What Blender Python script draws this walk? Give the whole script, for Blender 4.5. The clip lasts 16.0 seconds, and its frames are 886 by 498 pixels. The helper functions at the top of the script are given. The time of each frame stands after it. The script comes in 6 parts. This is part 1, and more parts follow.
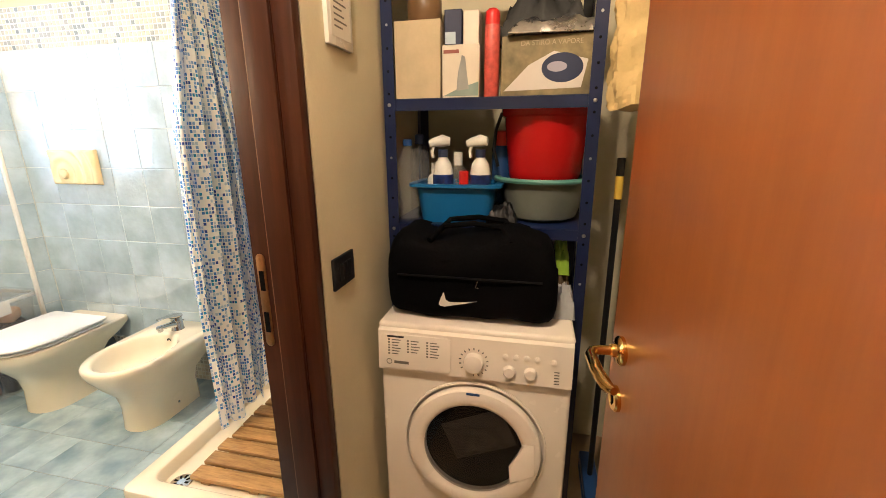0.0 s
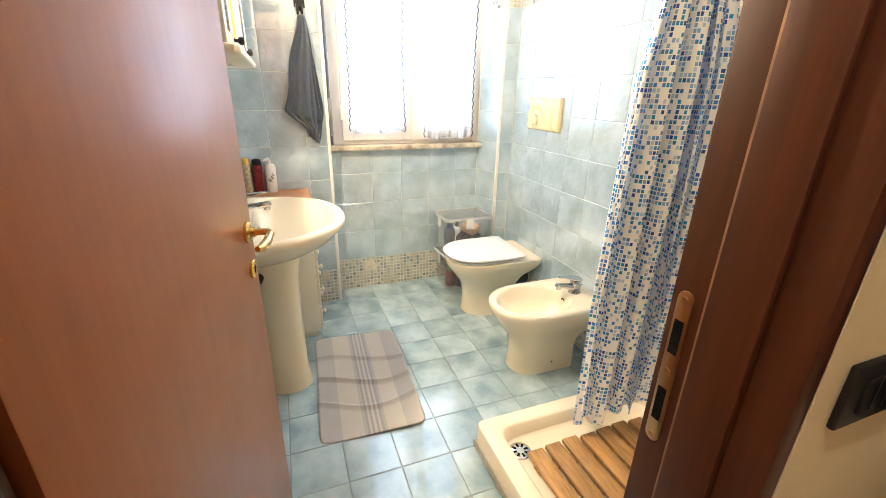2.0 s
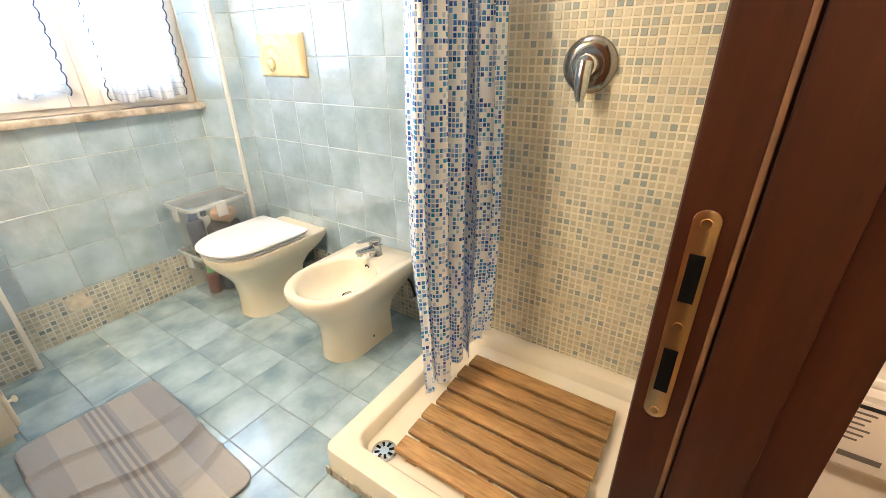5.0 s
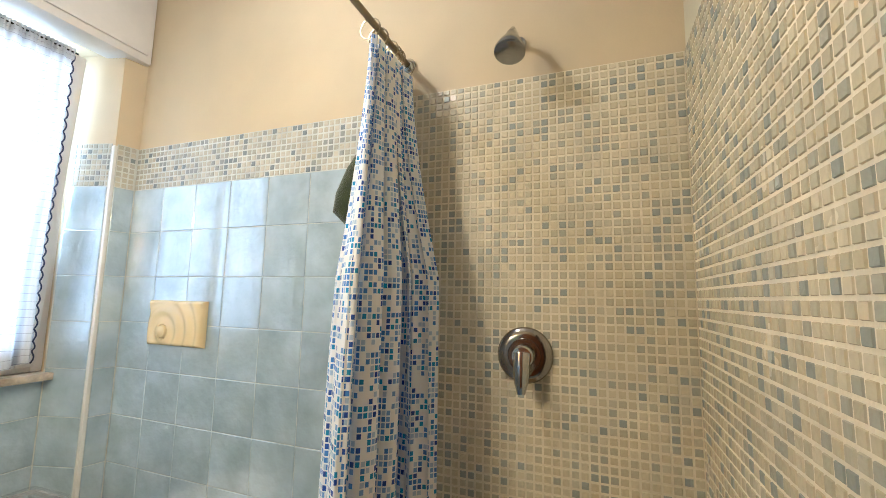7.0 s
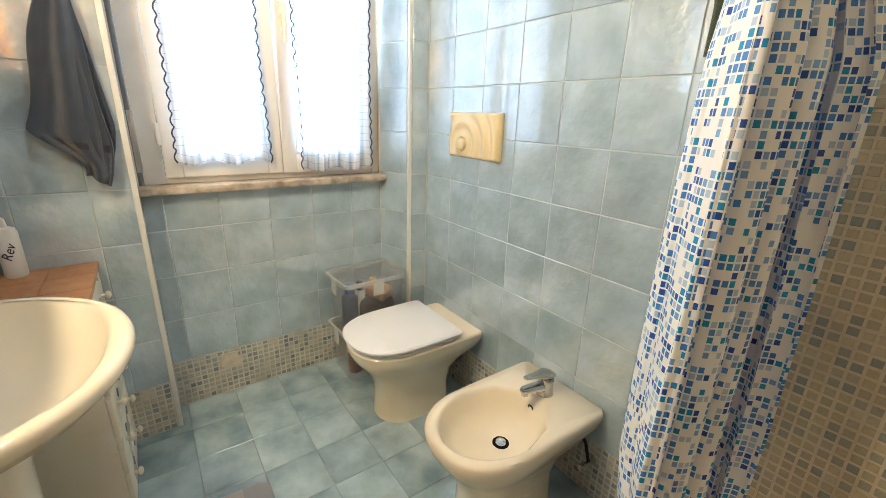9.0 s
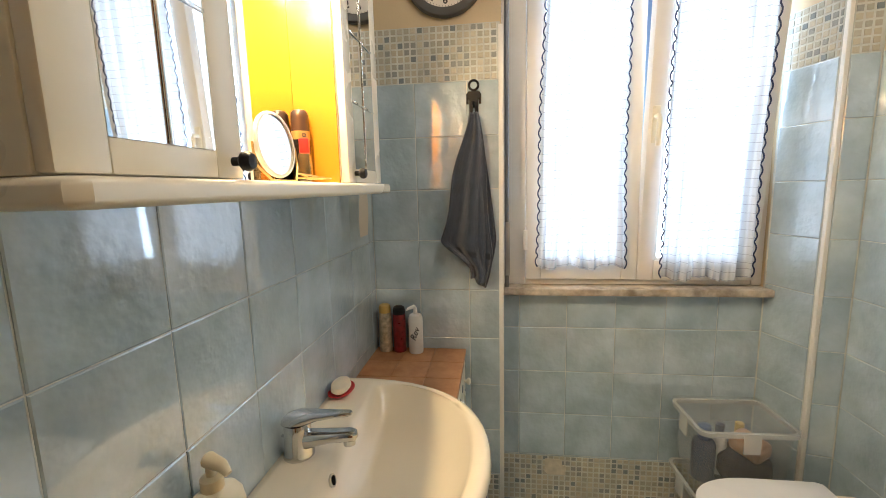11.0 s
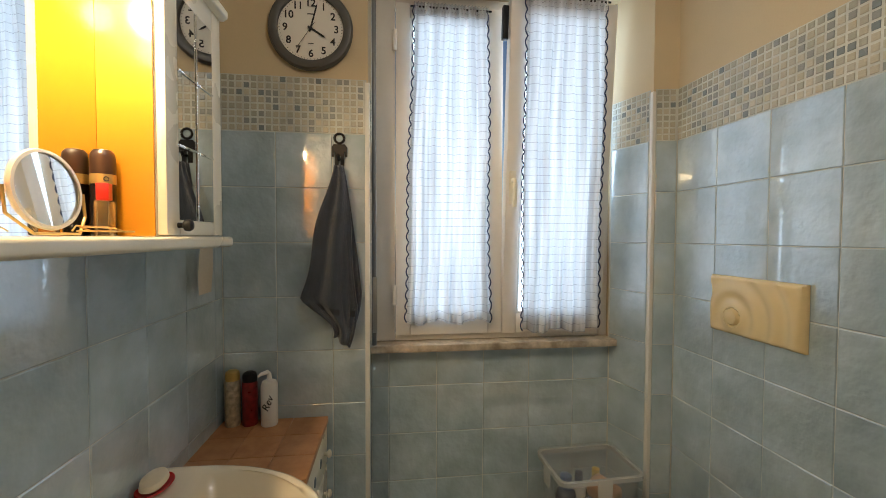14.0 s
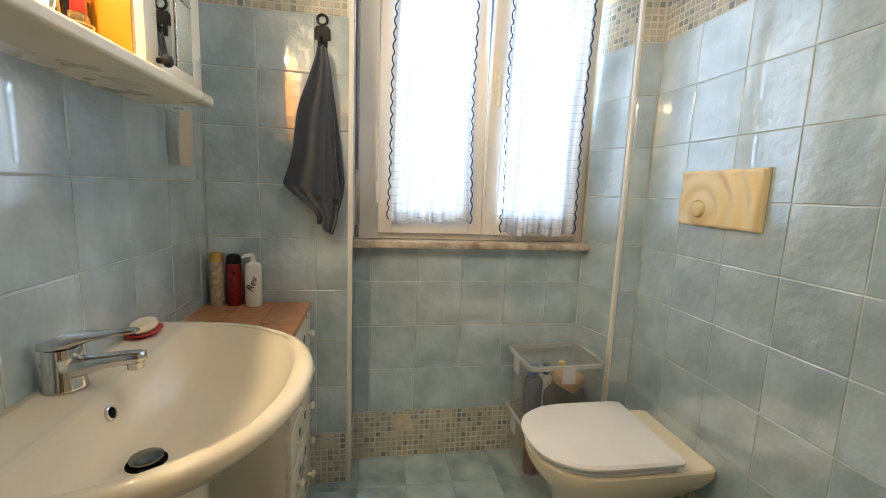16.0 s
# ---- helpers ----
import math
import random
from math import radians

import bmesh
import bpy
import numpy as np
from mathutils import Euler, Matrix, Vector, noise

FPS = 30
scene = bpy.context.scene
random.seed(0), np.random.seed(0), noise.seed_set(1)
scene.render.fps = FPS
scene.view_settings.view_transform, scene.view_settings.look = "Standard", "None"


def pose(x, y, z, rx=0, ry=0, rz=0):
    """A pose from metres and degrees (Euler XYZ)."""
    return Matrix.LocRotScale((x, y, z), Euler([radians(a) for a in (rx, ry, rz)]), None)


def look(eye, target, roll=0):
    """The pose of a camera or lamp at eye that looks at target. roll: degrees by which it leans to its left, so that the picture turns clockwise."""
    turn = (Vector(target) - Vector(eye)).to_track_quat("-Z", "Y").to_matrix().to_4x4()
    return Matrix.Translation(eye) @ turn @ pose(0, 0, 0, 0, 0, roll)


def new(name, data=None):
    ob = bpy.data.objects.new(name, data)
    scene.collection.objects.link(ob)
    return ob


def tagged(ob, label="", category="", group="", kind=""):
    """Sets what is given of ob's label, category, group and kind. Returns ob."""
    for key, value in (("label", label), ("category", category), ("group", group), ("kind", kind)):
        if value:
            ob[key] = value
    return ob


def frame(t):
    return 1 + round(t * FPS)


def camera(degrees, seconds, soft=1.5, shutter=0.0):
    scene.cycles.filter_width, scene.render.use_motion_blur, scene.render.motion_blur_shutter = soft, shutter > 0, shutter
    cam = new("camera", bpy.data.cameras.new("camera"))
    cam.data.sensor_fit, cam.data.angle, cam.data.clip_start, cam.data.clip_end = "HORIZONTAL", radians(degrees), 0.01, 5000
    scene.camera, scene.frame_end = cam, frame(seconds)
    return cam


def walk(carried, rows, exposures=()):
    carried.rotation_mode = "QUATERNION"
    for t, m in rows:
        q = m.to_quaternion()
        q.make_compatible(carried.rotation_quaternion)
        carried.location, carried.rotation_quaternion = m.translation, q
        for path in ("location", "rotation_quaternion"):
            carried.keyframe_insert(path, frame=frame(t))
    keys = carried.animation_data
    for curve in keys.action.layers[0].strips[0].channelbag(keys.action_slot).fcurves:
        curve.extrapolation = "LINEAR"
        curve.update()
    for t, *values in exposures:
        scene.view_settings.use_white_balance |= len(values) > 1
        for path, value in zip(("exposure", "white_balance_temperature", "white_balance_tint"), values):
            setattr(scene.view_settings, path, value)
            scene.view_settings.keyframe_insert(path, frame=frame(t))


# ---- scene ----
cam = camera(93.9, 16.0, soft=0.9)
PATH = [
    (0, (0.331, 0.511, 1.404), (-0.093, 2.395, 0.882), -0.4),
    (0.5, (0.293, 0.584, 1.391), (-0.368, 2.413, 0.926), -0.9),
    (1, (0.209, 0.717, 1.392), (-0.875, 2.342, 0.958), -0.5),
    (1.5, (0.117, 0.782, 1.392), (-1.395, 1.987, 0.88), 0.5),
    (2, (0.029, 0.877, 1.37), (-1.716, 1.546, 0.659), 1.2),
    (2.5, (0.008, 0.941, 1.313), (-1.717, 1.265, 0.355), 0.7),
    (3, (0.006, 0.943, 1.29), (-1.67, 1.183, 0.224), -0.1),
    (3.5, (-0.061, 0.941, 1.293), (-1.697, 1.34, 0.215), -1.9),
    (4, (-0.208, 0.932, 1.268), (-1.64, 1.718, 0.113), -4.1),
    (4.5, (-0.283, 0.928, 1.254), (-1.444, 2.122, 0.146), -3.1),
    (5, (-0.306, 0.933, 1.265), (-1.309, 2.434, 0.404), -0.8),
    (7.5, (-0.552, 1.116, 1.401), (-1.244, 2.968, 1.703), 1.2),
    (8, (-0.619, 1.154, 1.377), (-1.536, 2.928, 1.275), 2.0),
    (8.5, (-0.671, 1.176, 1.367), (-1.852, 2.725, 0.915), 2.2),
    (9, (-0.761, 1.18, 1.336), (-2.303, 2.296, 0.722), 1.9),
    (9.5, (-0.83, 1.168, 1.353), (-2.629, 1.697, 0.658), 1.1),
    (10, (-0.9, 1.114, 1.366), (-2.787, 1.195, 0.707), 0.1),
    (12.5, (-1.011, 1.158, 1.593), (-2.991, 0.889, 1.663), -1.4),
    (13, (-1.034, 1.198, 1.573), (-3.033, 1.151, 1.612), -0.9),
    (13.5, (-1.037, 1.219, 1.53), (-3.032, 1.355, 1.526), -0.4),
    (14, (-1.022, 1.227, 1.48), (-3.005, 1.477, 1.419), 0.2),
    (14.5, (-1.006, 1.231, 1.422), (-2.979, 1.533, 1.298), 0.7),
    (15, (-1.001, 1.231, 1.36), (-2.966, 1.552, 1.174), 1.1),
    (15.5, (-0.984, 1.236, 1.304), (-2.943, 1.558, 1.067), 1.7),
    (16, (-0.966, 1.233, 1.252), (-2.919, 1.561, 0.971), 2.2),
]
WINDOW_W, CEILING_W, CORRIDOR_W = 44.0, 20.0, 39.0
BULB_GLOW = 950.0
EXPOSURES = [(0, 1.2, 5800, 14), (1, 1.15, 5700, 11), (2, 1.3, 5800, 12), (3, 1.5, 5900, 14), (5, 1.25, 5600, 13), (7.5, 0.25, 5400, 10), (8.5, 0.45, 5800, 10), (10, 0.4, 5800, 12), (12.5, -0.9, 6900, 14), (13.5, -0.95, 6500, 12), (14.5, -0.7, 6300, 11), (16, -0.1, 6050, 11)]
walk(cam, [(t, look(eye, target, roll)) for t, eye, target, roll in PATH], EXPOSURES)

# ---- world and large lights ----
world = bpy.data.worlds.new("world")
scene.world = world
world.use_nodes = True
wn = world.node_tree.nodes
sky = wn.new("ShaderNodeTexSky")
sky.sky_type, sky.sun_disc, sky.sun_elevation, sky.sun_rotation = "NISHITA", False, radians(42), radians(80)
world.node_tree.links.new(sky.outputs[0], wn["Background"].inputs[0])
wn["Background"].inputs[1].default_value = 0.12


def lamp(name, kind, m, energy, colour, **more):
    data = bpy.data.lights.new(name, kind)
    data.energy, data.color = energy, colour
    if "size" in more:
        data.shape, data.size, data.size_y = "RECTANGLE", more["size"], more["size_y"]
    if "soft" in more:
        data.shadow_soft_size = more["soft"]
    if "angle" in more:
        data.angle = radians(more["angle"])
    ob = new(name, data)
    ob.matrix_world = m
    return ob


lamp("sun", "SUN", look((3, 0.5, 6), (0, 0, 0)), 1.0, (1, 0.95, 0.88), angle=12)
lamp("sky_light_window", "AREA", look((-3.02, 1.70, 1.80), (0, 1.70, 1.72)), WINDOW_W, (0.64, 0.82, 1.0), size=1.0, size_y=1.5)
# Both lamps unseen: the bathroom one inferred from shadows, the corridor one assumed.
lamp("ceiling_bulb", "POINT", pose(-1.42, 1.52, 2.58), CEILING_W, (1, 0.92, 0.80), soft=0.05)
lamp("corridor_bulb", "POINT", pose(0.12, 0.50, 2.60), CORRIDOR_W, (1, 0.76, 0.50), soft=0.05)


# ---- materials ----
def mat(name, col, rough=0.5, metal=0.0, var=0.15, scale=6.0, fine=70.0, bump=0.05, rand=0.0, island=0.0, coat=0.0, wave=0.0, wave_scale=22, coat_ior=1.5, tint=None, alpha=1.0, trans=0.0, emit=0.0, sheen=0.0, rvar=0.08):
    m = bpy.data.materials.new(name)
    m.use_nodes = True
    n, k = m.node_tree.nodes, m.node_tree.links
    b = n["Principled BSDF"]
    tc = n.new("ShaderNodeNewGeometry")
    big, small = n.new("ShaderNodeTexNoise"), n.new("ShaderNodeTexNoise")
    big.inputs["Scale"].default_value, small.inputs["Scale"].default_value = scale, fine
    big.inputs["Detail"].default_value = 4
    shift = None
    if rand:
        info, comb, add = n.new("ShaderNodeObjectInfo"), n.new("ShaderNodeVectorMath"), n.new("ShaderNodeVectorMath")
        comb.operation, add.operation = "MULTIPLY_ADD", "ADD"
        comb.inputs[1].default_value, comb.inputs[2].default_value = (37, 53, 71), (0, 0, 0)
        k.new(info.outputs["Random"], comb.inputs[0])
        k.new(tc.outputs["Position"], add.inputs[0])
        k.new(comb.outputs[0], add.inputs[1])
        shift = add.outputs[0]
    k.new(shift or tc.outputs["Position"], big.inputs["Vector"])
    k.new(tc.outputs["Position"], small.inputs["Vector"])
    mixed = n.new("ShaderNodeMix")
    mixed.data_type = "RGBA"
    dark = [c * (1 - var) for c in col]
    light = [min(1, c * (1 + var)) for c in (tint or col)]
    mixed.inputs[6].default_value, mixed.inputs[7].default_value = (*dark, 1), (*light, 1)
    ramp = n.new("ShaderNodeMapRange")
    ramp.inputs[1].default_value, ramp.inputs[2].default_value = 0.3, 0.7
    k.new(big.outputs[0], ramp.inputs[0])
    k.new(ramp.outputs[0], mixed.inputs[0])
    out = mixed.outputs[2]
    grain = n.new("ShaderNodeMix")
    grain.data_type, grain.blend_type = "RGBA", "MULTIPLY"
    grain.inputs[0].default_value = min(1, var * 0.8)
    k.new(out, grain.inputs[6])
    k.new(small.outputs[0], grain.inputs[7])
    out = grain.outputs[2]
    if rand or island:
        hsv, mr = n.new("ShaderNodeHueSaturation"), n.new("ShaderNodeMapRange")
        amount = rand or island
        mr.inputs[3].default_value, mr.inputs[4].default_value = 1 - amount, 1 + amount
        source = n.new("ShaderNodeObjectInfo").outputs["Random"] if rand else tc.outputs["Random Per Island"]
        k.new(source, mr.inputs[0])
        k.new(mr.outputs[0], hsv.inputs["Value"])
        k.new(out, hsv.inputs["Color"])
        out = hsv.outputs[0]
    k.new(out, b.inputs["Base Color"])
    rr = n.new("ShaderNodeMapRange")
    rr.inputs[3].default_value, rr.inputs[4].default_value = max(0.02, rough - rvar), min(1, rough + rvar)
    k.new(big.outputs[0], rr.inputs[0])
    k.new(rr.outputs[0], b.inputs["Roughness"])
    b.inputs["Metallic"].default_value = metal
    b.inputs["Coat Weight"].default_value = coat
    b.inputs["Coat Roughness"].default_value = 0.04
    b.inputs["Coat IOR"].default_value = coat_ior
    b.inputs["Transmission Weight"].default_value = trans
    b.inputs["Alpha"].default_value = alpha
    b.inputs["Sheen Weight"].default_value = sheen
    if emit:
        b.inputs["Emission Color"].default_value = (*col, 1)
        b.inputs["Emission Strength"].default_value = emit
    last = None
    if wave:
        slow, bw = n.new("ShaderNodeTexNoise"), n.new("ShaderNodeBump")
        slow.inputs["Scale"].default_value, slow.inputs["Detail"].default_value = wave_scale, 2.5
        bw.inputs["Strength"].default_value, bw.inputs["Distance"].default_value = wave, 0.01
        k.new(shift or tc.outputs["Position"], slow.inputs["Vector"])
        k.new(slow.outputs[0], bw.inputs["Height"])
        last = bw
    if bump:
        bp = n.new("ShaderNodeBump")
        bp.inputs["Strength"].default_value, bp.inputs["Distance"].default_value = bump, 0.004
        k.new(small.outputs[0], bp.inputs["Height"])
        if last:
            k.new(last.outputs[0], bp.inputs["Normal"])
        last = bp
    if last:
        k.new(last.outputs[0], b.inputs["Normal"])
    return m


def wood_mat(name, dark, light, rough, along=(1, 12, 12), ring=9.0, coat=0.0, rand=0.0):
    m = mat(name, light, rough, coat=coat, bump=0.02, rand=rand)
    n, k = m.node_tree.nodes, m.node_tree.links
    tc, mp, nz, cr = n.new("ShaderNodeNewGeometry"), n.new("ShaderNodeVectorMath"), n.new("ShaderNodeTexNoise"), n.new("ShaderNodeValToRGB")
    mp.operation = "MULTIPLY"
    mp.inputs[1].default_value = along
    nz.inputs["Scale"].default_value, nz.inputs["Detail"].default_value, nz.inputs["Roughness"].default_value = ring, 6, 0.65
    cr.color_ramp.elements[0].position, cr.color_ramp.elements[1].position = 0.3, 0.72
    cr.color_ramp.elements[0].color, cr.color_ramp.elements[1].color = (*dark, 1), (*light, 1)
    k.new(tc.outputs["Position"], mp.inputs[0])
    k.new(mp.outputs[0], nz.inputs["Vector"])
    k.new(nz.outputs[0], cr.inputs[0])
    target = [q for q in n if q.type == "HUE_SAT"]
    k.new(cr.outputs[0], target[0].inputs["Color"] if target else n["Principled BSDF"].inputs["Base Color"])
    return m


def pieces_mat(name, stops, rough, by_object):
    """Small tesserae: each one takes a tone of its own."""
    m = mat(name, (0.5, 0.5, 0.5), rough, bump=0.15, fine=90, wave=0.25)
    n, k = m.node_tree.nodes, m.node_tree.links
    cr = n.new("ShaderNodeValToRGB")
    cr.color_ramp.interpolation = "CONSTANT"
    while len(cr.color_ramp.elements) < len(stops):
        cr.color_ramp.elements.new(0.5)
    for e, (p, c) in zip(cr.color_ramp.elements, stops):
        e.position, e.color = p, (*c, 1)
    source = n.new("ShaderNodeObjectInfo").outputs["Random"] if by_object else n.new("ShaderNodeNewGeometry").outputs["Random Per Island"]
    k.new(source, cr.inputs[0])
    nz, mx = n.new("ShaderNodeTexNoise"), n.new("ShaderNodeMix")
    nz.inputs["Scale"].default_value = 60
    mx.data_type, mx.blend_type = "RGBA", "MULTIPLY"
    mx.inputs[0].default_value = 0.25
    k.new(cr.outputs[0], mx.inputs[6])
    k.new(nz.outputs[0], mx.inputs[7])
    k.new(mx.outputs[2], n["Principled BSDF"].inputs["Base Color"])
    return m


plaster = mat("cream_wall_paint", (0.62, 0.505, 0.325), 0.75, var=0.05, scale=3, fine=160, bump=0.08)
corridor_paint = mat("corridor_wall_paint", (0.60, 0.555, 0.40), 0.8, var=0.07, scale=3, fine=140, bump=0.12)
ceiling_paint = mat("ceiling_paint", (0.55, 0.51, 0.46), 0.8, var=0.04, scale=2, fine=120, bump=0.05)
grout = mat("grout", (0.62, 0.63, 0.58), 0.85, var=0.2, scale=9, fine=200, bump=0.2)
floor_grout = mat("floor_grout", (0.32, 0.33, 0.31), 0.85, var=0.25, scale=9, fine=200, bump=0.2)
wall_tile = mat("glazed_wall_tile", (0.36, 0.47, 0.535), 0.30, var=0.10, scale=7, fine=40, bump=0.01, rand=0.05, wave=0.48, wave_scale=30, tint=(0.49, 0.605, 0.68), coat=1.0, coat_ior=2.3, rvar=0.03)
floor_tile = mat("glazed_floor_tile", (0.235, 0.345, 0.39), 0.2, var=0.12, scale=6, fine=60, bump=0.04, rand=0.06, wave=0.14, wave_scale=12, tint=(0.46, 0.565, 0.60), coat=0.8, coat_ior=1.7, rvar=0.06)
wall_tile.node_tree.nodes["Principled BSDF"].inputs["Specular IOR Level"].default_value = 1.0
# same mosaic twice: the shower's warm lamplight is painted into its colours
tones = [(0, (0.58, 0.54, 0.42)), (0.3, (0.48, 0.47, 0.39)), (0.5, (0.64, 0.60, 0.48)), (0.70, (0.36, 0.375, 0.35)), (0.82, (0.26, 0.30, 0.305)), (0.89, (0.54, 0.515, 0.43))]
warm_lit_tones = [(0, (0.68, 0.60, 0.41)), (0.3, (0.58, 0.53, 0.38)), (0.5, (0.74, 0.66, 0.47)), (0.66, (0.47, 0.46, 0.37)), (0.80, (0.37, 0.40, 0.355)), (0.90, (0.63, 0.58, 0.43))]
mosaic_piece = pieces_mat("shower_mosaic_piece", warm_lit_tones, 0.25, True)
shower_rest = pieces_mat("shower_mosaic", warm_lit_tones, 0.25, False)
mosaic_rest = pieces_mat("band_mosaic", tones, 0.25, False)
mosaic_grout = mat("mosaic_grout", (0.76, 0.69, 0.53), 0.85, var=0.12, scale=8, fine=200, bump=0.2)
white_trim = mat("white_plastic_trim", (0.80, 0.78, 0.72), 0.4, var=0.05)
lacquer = mat("white_lacquer", (0.80, 0.735, 0.59), 0.28, var=0.04, scale=4, bump=0.02)
window_white = mat("white_window_paint", (0.80, 0.76, 0.70), 0.4, var=0.05, scale=5, bump=0.03)
ceramic = mat("cream_ceramic", (0.83, 0.735, 0.56), 0.15, var=0.02, bump=0.0, rvar=0.03)
seat_white = mat("white_seat_plastic", (0.84, 0.82, 0.79), 0.36, var=0.02, bump=0.0)
chrome = mat("chrome", (0.60, 0.60, 0.60), 0.10, 1.0, var=0.05, bump=0.0, rvar=0.04)
brass = mat("polished_brass", (0.80, 0.52, 0.16), 0.14, 1.0, var=0.08, bump=0.0, rvar=0.05)
strike_brass = mat("satin_brass", (0.62, 0.42, 0.20), 0.32, 1.0, var=0.12, bump=0.05)
black_plastic = mat("black_plastic", (0.010, 0.010, 0.011), 0.45, var=0.2)
black_plastic.node_tree.nodes["Principled BSDF"].inputs["Specular IOR Level"].default_value = 0.25
# near-black colour paints the shade inside openings; the plates have no depth
hole_shade = mat("painted_hole_shade", (0.006, 0.006, 0.006), 0.8, var=0.2)
hole_shade.node_tree.nodes["Principled BSDF"].inputs["Specular IOR Level"].default_value = 0.05
mahogany = wood_mat("mahogany_door_veneer", (0.285, 0.097, 0.031), (0.33, 0.116, 0.038), 0.42, (14, 14, 0.9), 4.0, coat=0.12)
cherry = wood_mat("cherry_door_veneer", (0.235, 0.068, 0.012), (0.275, 0.083, 0.016), 0.38, (14, 14, 0.8), 4.0, coat=0.12)
frame_wood = wood_mat("dark_mahogany_frame", (0.034, 0.0105, 0.004), (0.062, 0.018, 0.0065), 0.48, (14, 14, 0.9), 4.0)
frame_wood.node_tree.nodes["Principled BSDF"].inputs["Specular IOR Level"].default_value = 0.25
slat_wood = wood_mat("weathered_slat_wood", (0.21, 0.105, 0.03), (0.50, 0.285, 0.10), 0.55, (1.6, 16, 16), 7.0, rand=0.14)
stone = mat("travertine", (0.42, 0.33, 0.24), 0.5, var=0.35, scale=16, fine=90, bump=0.3, tint=(0.60, 0.52, 0.42))
terracotta = wood_mat("terracotta_board", (0.38, 0.17, 0.07), (0.50, 0.26, 0.12), 0.4, (5, 5, 5), 3.0)


# ---- mesh helpers ----
def box(bm, x0, x1, y0, y1, z0, z1, bev=0.0, seg=2):
    vs = [bm.verts.new((x, y, z)) for x in (x0, x1) for y in (y0, y1) for z in (z0, z1)]
    fs = [bm.faces.new([vs[i] for i in f]) for f in ((0, 1, 3, 2), (4, 6, 7, 5), (0, 4, 5, 1), (2, 3, 7, 6), (0, 2, 6, 4), (1, 5, 7, 3))]
    if bev:
        es = list({e for f in fs for e in f.edges})
        bmesh.ops.bevel(bm, geom=es, offset=bev, segments=seg, affect="EDGES", profile=0.5)
    return bm


def loft(bm, rings, cap0=True, cap1=True, closed=True):
    made = [[bm.verts.new(p) for p in r] for r in rings]
    for a, b in zip(made, made[1:]):
        n = len(a)
        for i in range(n if closed else n - 1):
            bm.faces.new((a[i], a[(i + 1) % n], b[(i + 1) % n], b[i]))
    if cap0:
        bm.faces.new(made[0][::-1])
    if cap1:
        bm.faces.new(made[-1])
    return bm


def lathe(bm, profile, seg=24, m=None, cap0=True, cap1=True):
    m = m or Matrix()
    rings = [[m @ Vector((r * math.cos(a), r * math.sin(a), z)) for a in (2 * math.pi * i / seg for i in range(seg))] for r, z in profile]
    return loft(bm, rings, cap0, cap1)


def tube(bm, pts, r, seg=10, rs=None):
    pts = [Vector(p) for p in pts]
    rings, side = [], None
    for i, p in enumerate(pts):
        d = (pts[min(i + 1, len(pts) - 1)] - pts[max(i - 1, 0)]).normalized()
        if side is None:
            side = d.orthogonal().normalized()
        side = (side - d * side.dot(d)).normalized()
        up = d.cross(side)
        q = rs[i] if rs else r
        rings.append([p + q * (math.cos(a) * side + math.sin(a) * up) for a in (2 * math.pi * j / seg for j in range(seg))])
    return loft(bm, rings)


def arc(c, r, a0, a1, n, plane="xz"):
    out = []
    for i in range(n + 1):
        a = radians(a0 + (a1 - a0) * i / n)
        u, v = r * math.cos(a), r * math.sin(a)
        out.append({"xz": (c[0] + u, c[1], c[2] + v), "yz": (c[0], c[1] + u, c[2] + v), "xy": (c[0] + u, c[1] + v, c[2])}[plane])
    return out


def outline(bm, pts, z0, z1, bev=0.0, seg=2):
    """A plate with the outline pts (x, y), between z0 and z1."""
    a, b = [bm.verts.new((x, y, z0)) for x, y in pts], [bm.verts.new((x, y, z1)) for x, y in pts]
    n = len(pts)
    fs = [bm.faces.new((a[i], a[(i + 1) % n], b[(i + 1) % n], b[i])) for i in range(n)]
    bot, top = bm.faces.new(a[::-1]), bm.faces.new(b)
    if bev:
        bmesh.ops.bevel(bm, geom=list(top.edges) + list(bot.edges), offset=bev, segments=seg, affect="EDGES", profile=0.5)
    return bm


def rounded(w, d, r, n=5):
    out = []
    for cx, cy, a in ((w / 2 - r, d / 2 - r, 0), (-w / 2 + r, d / 2 - r, 90), (-w / 2 + r, -d / 2 + r, 180), (w / 2 - r, -d / 2 + r, 270)):
        out += [(cx + r * math.cos(radians(a + 90 * i / n)), cy + r * math.sin(radians(a + 90 * i / n))) for i in range(n + 1)]
    return out


def mesh(name, bm, material, smooth=40):
    bmesh.ops.recalc_face_normals(bm, faces=bm.faces)
    me = bpy.data.meshes.new(name)
    bm.to_mesh(me)
    bm.free()
    for f in me.polygons:
        f.use_smooth = True
    me.set_sharp_from_angle(angle=radians(smooth))
    for q in material if isinstance(material, (list, tuple)) else (material,):
        me.materials.append(q)
    return me


def part(name, bm, material, parent, label="", at=None, smooth=40):
    ob = new(name, mesh(name, bm, material, smooth))
    ob.parent = parent
    if at is not None:
        ob.matrix_local = at
    if label:
        ob["label"] = label
    return ob


def thing(name, m, label, category, group=""):
    ob = new(name)
    ob.empty_display_size = 0.1
    ob.matrix_world = m
    return tagged(ob, label, category, group)


def whole(name, bm, material, m, label, category, group="", smooth=40):
    ob = new(name, mesh(name, bm, material, smooth))
    ob.matrix_world = m
    return tagged(ob, label, category, group)


def setting(name, bm, material, label, category):
    return tagged(new(name, mesh(name, bm, material, 30)), label, category, kind="structure")


B = bmesh.new

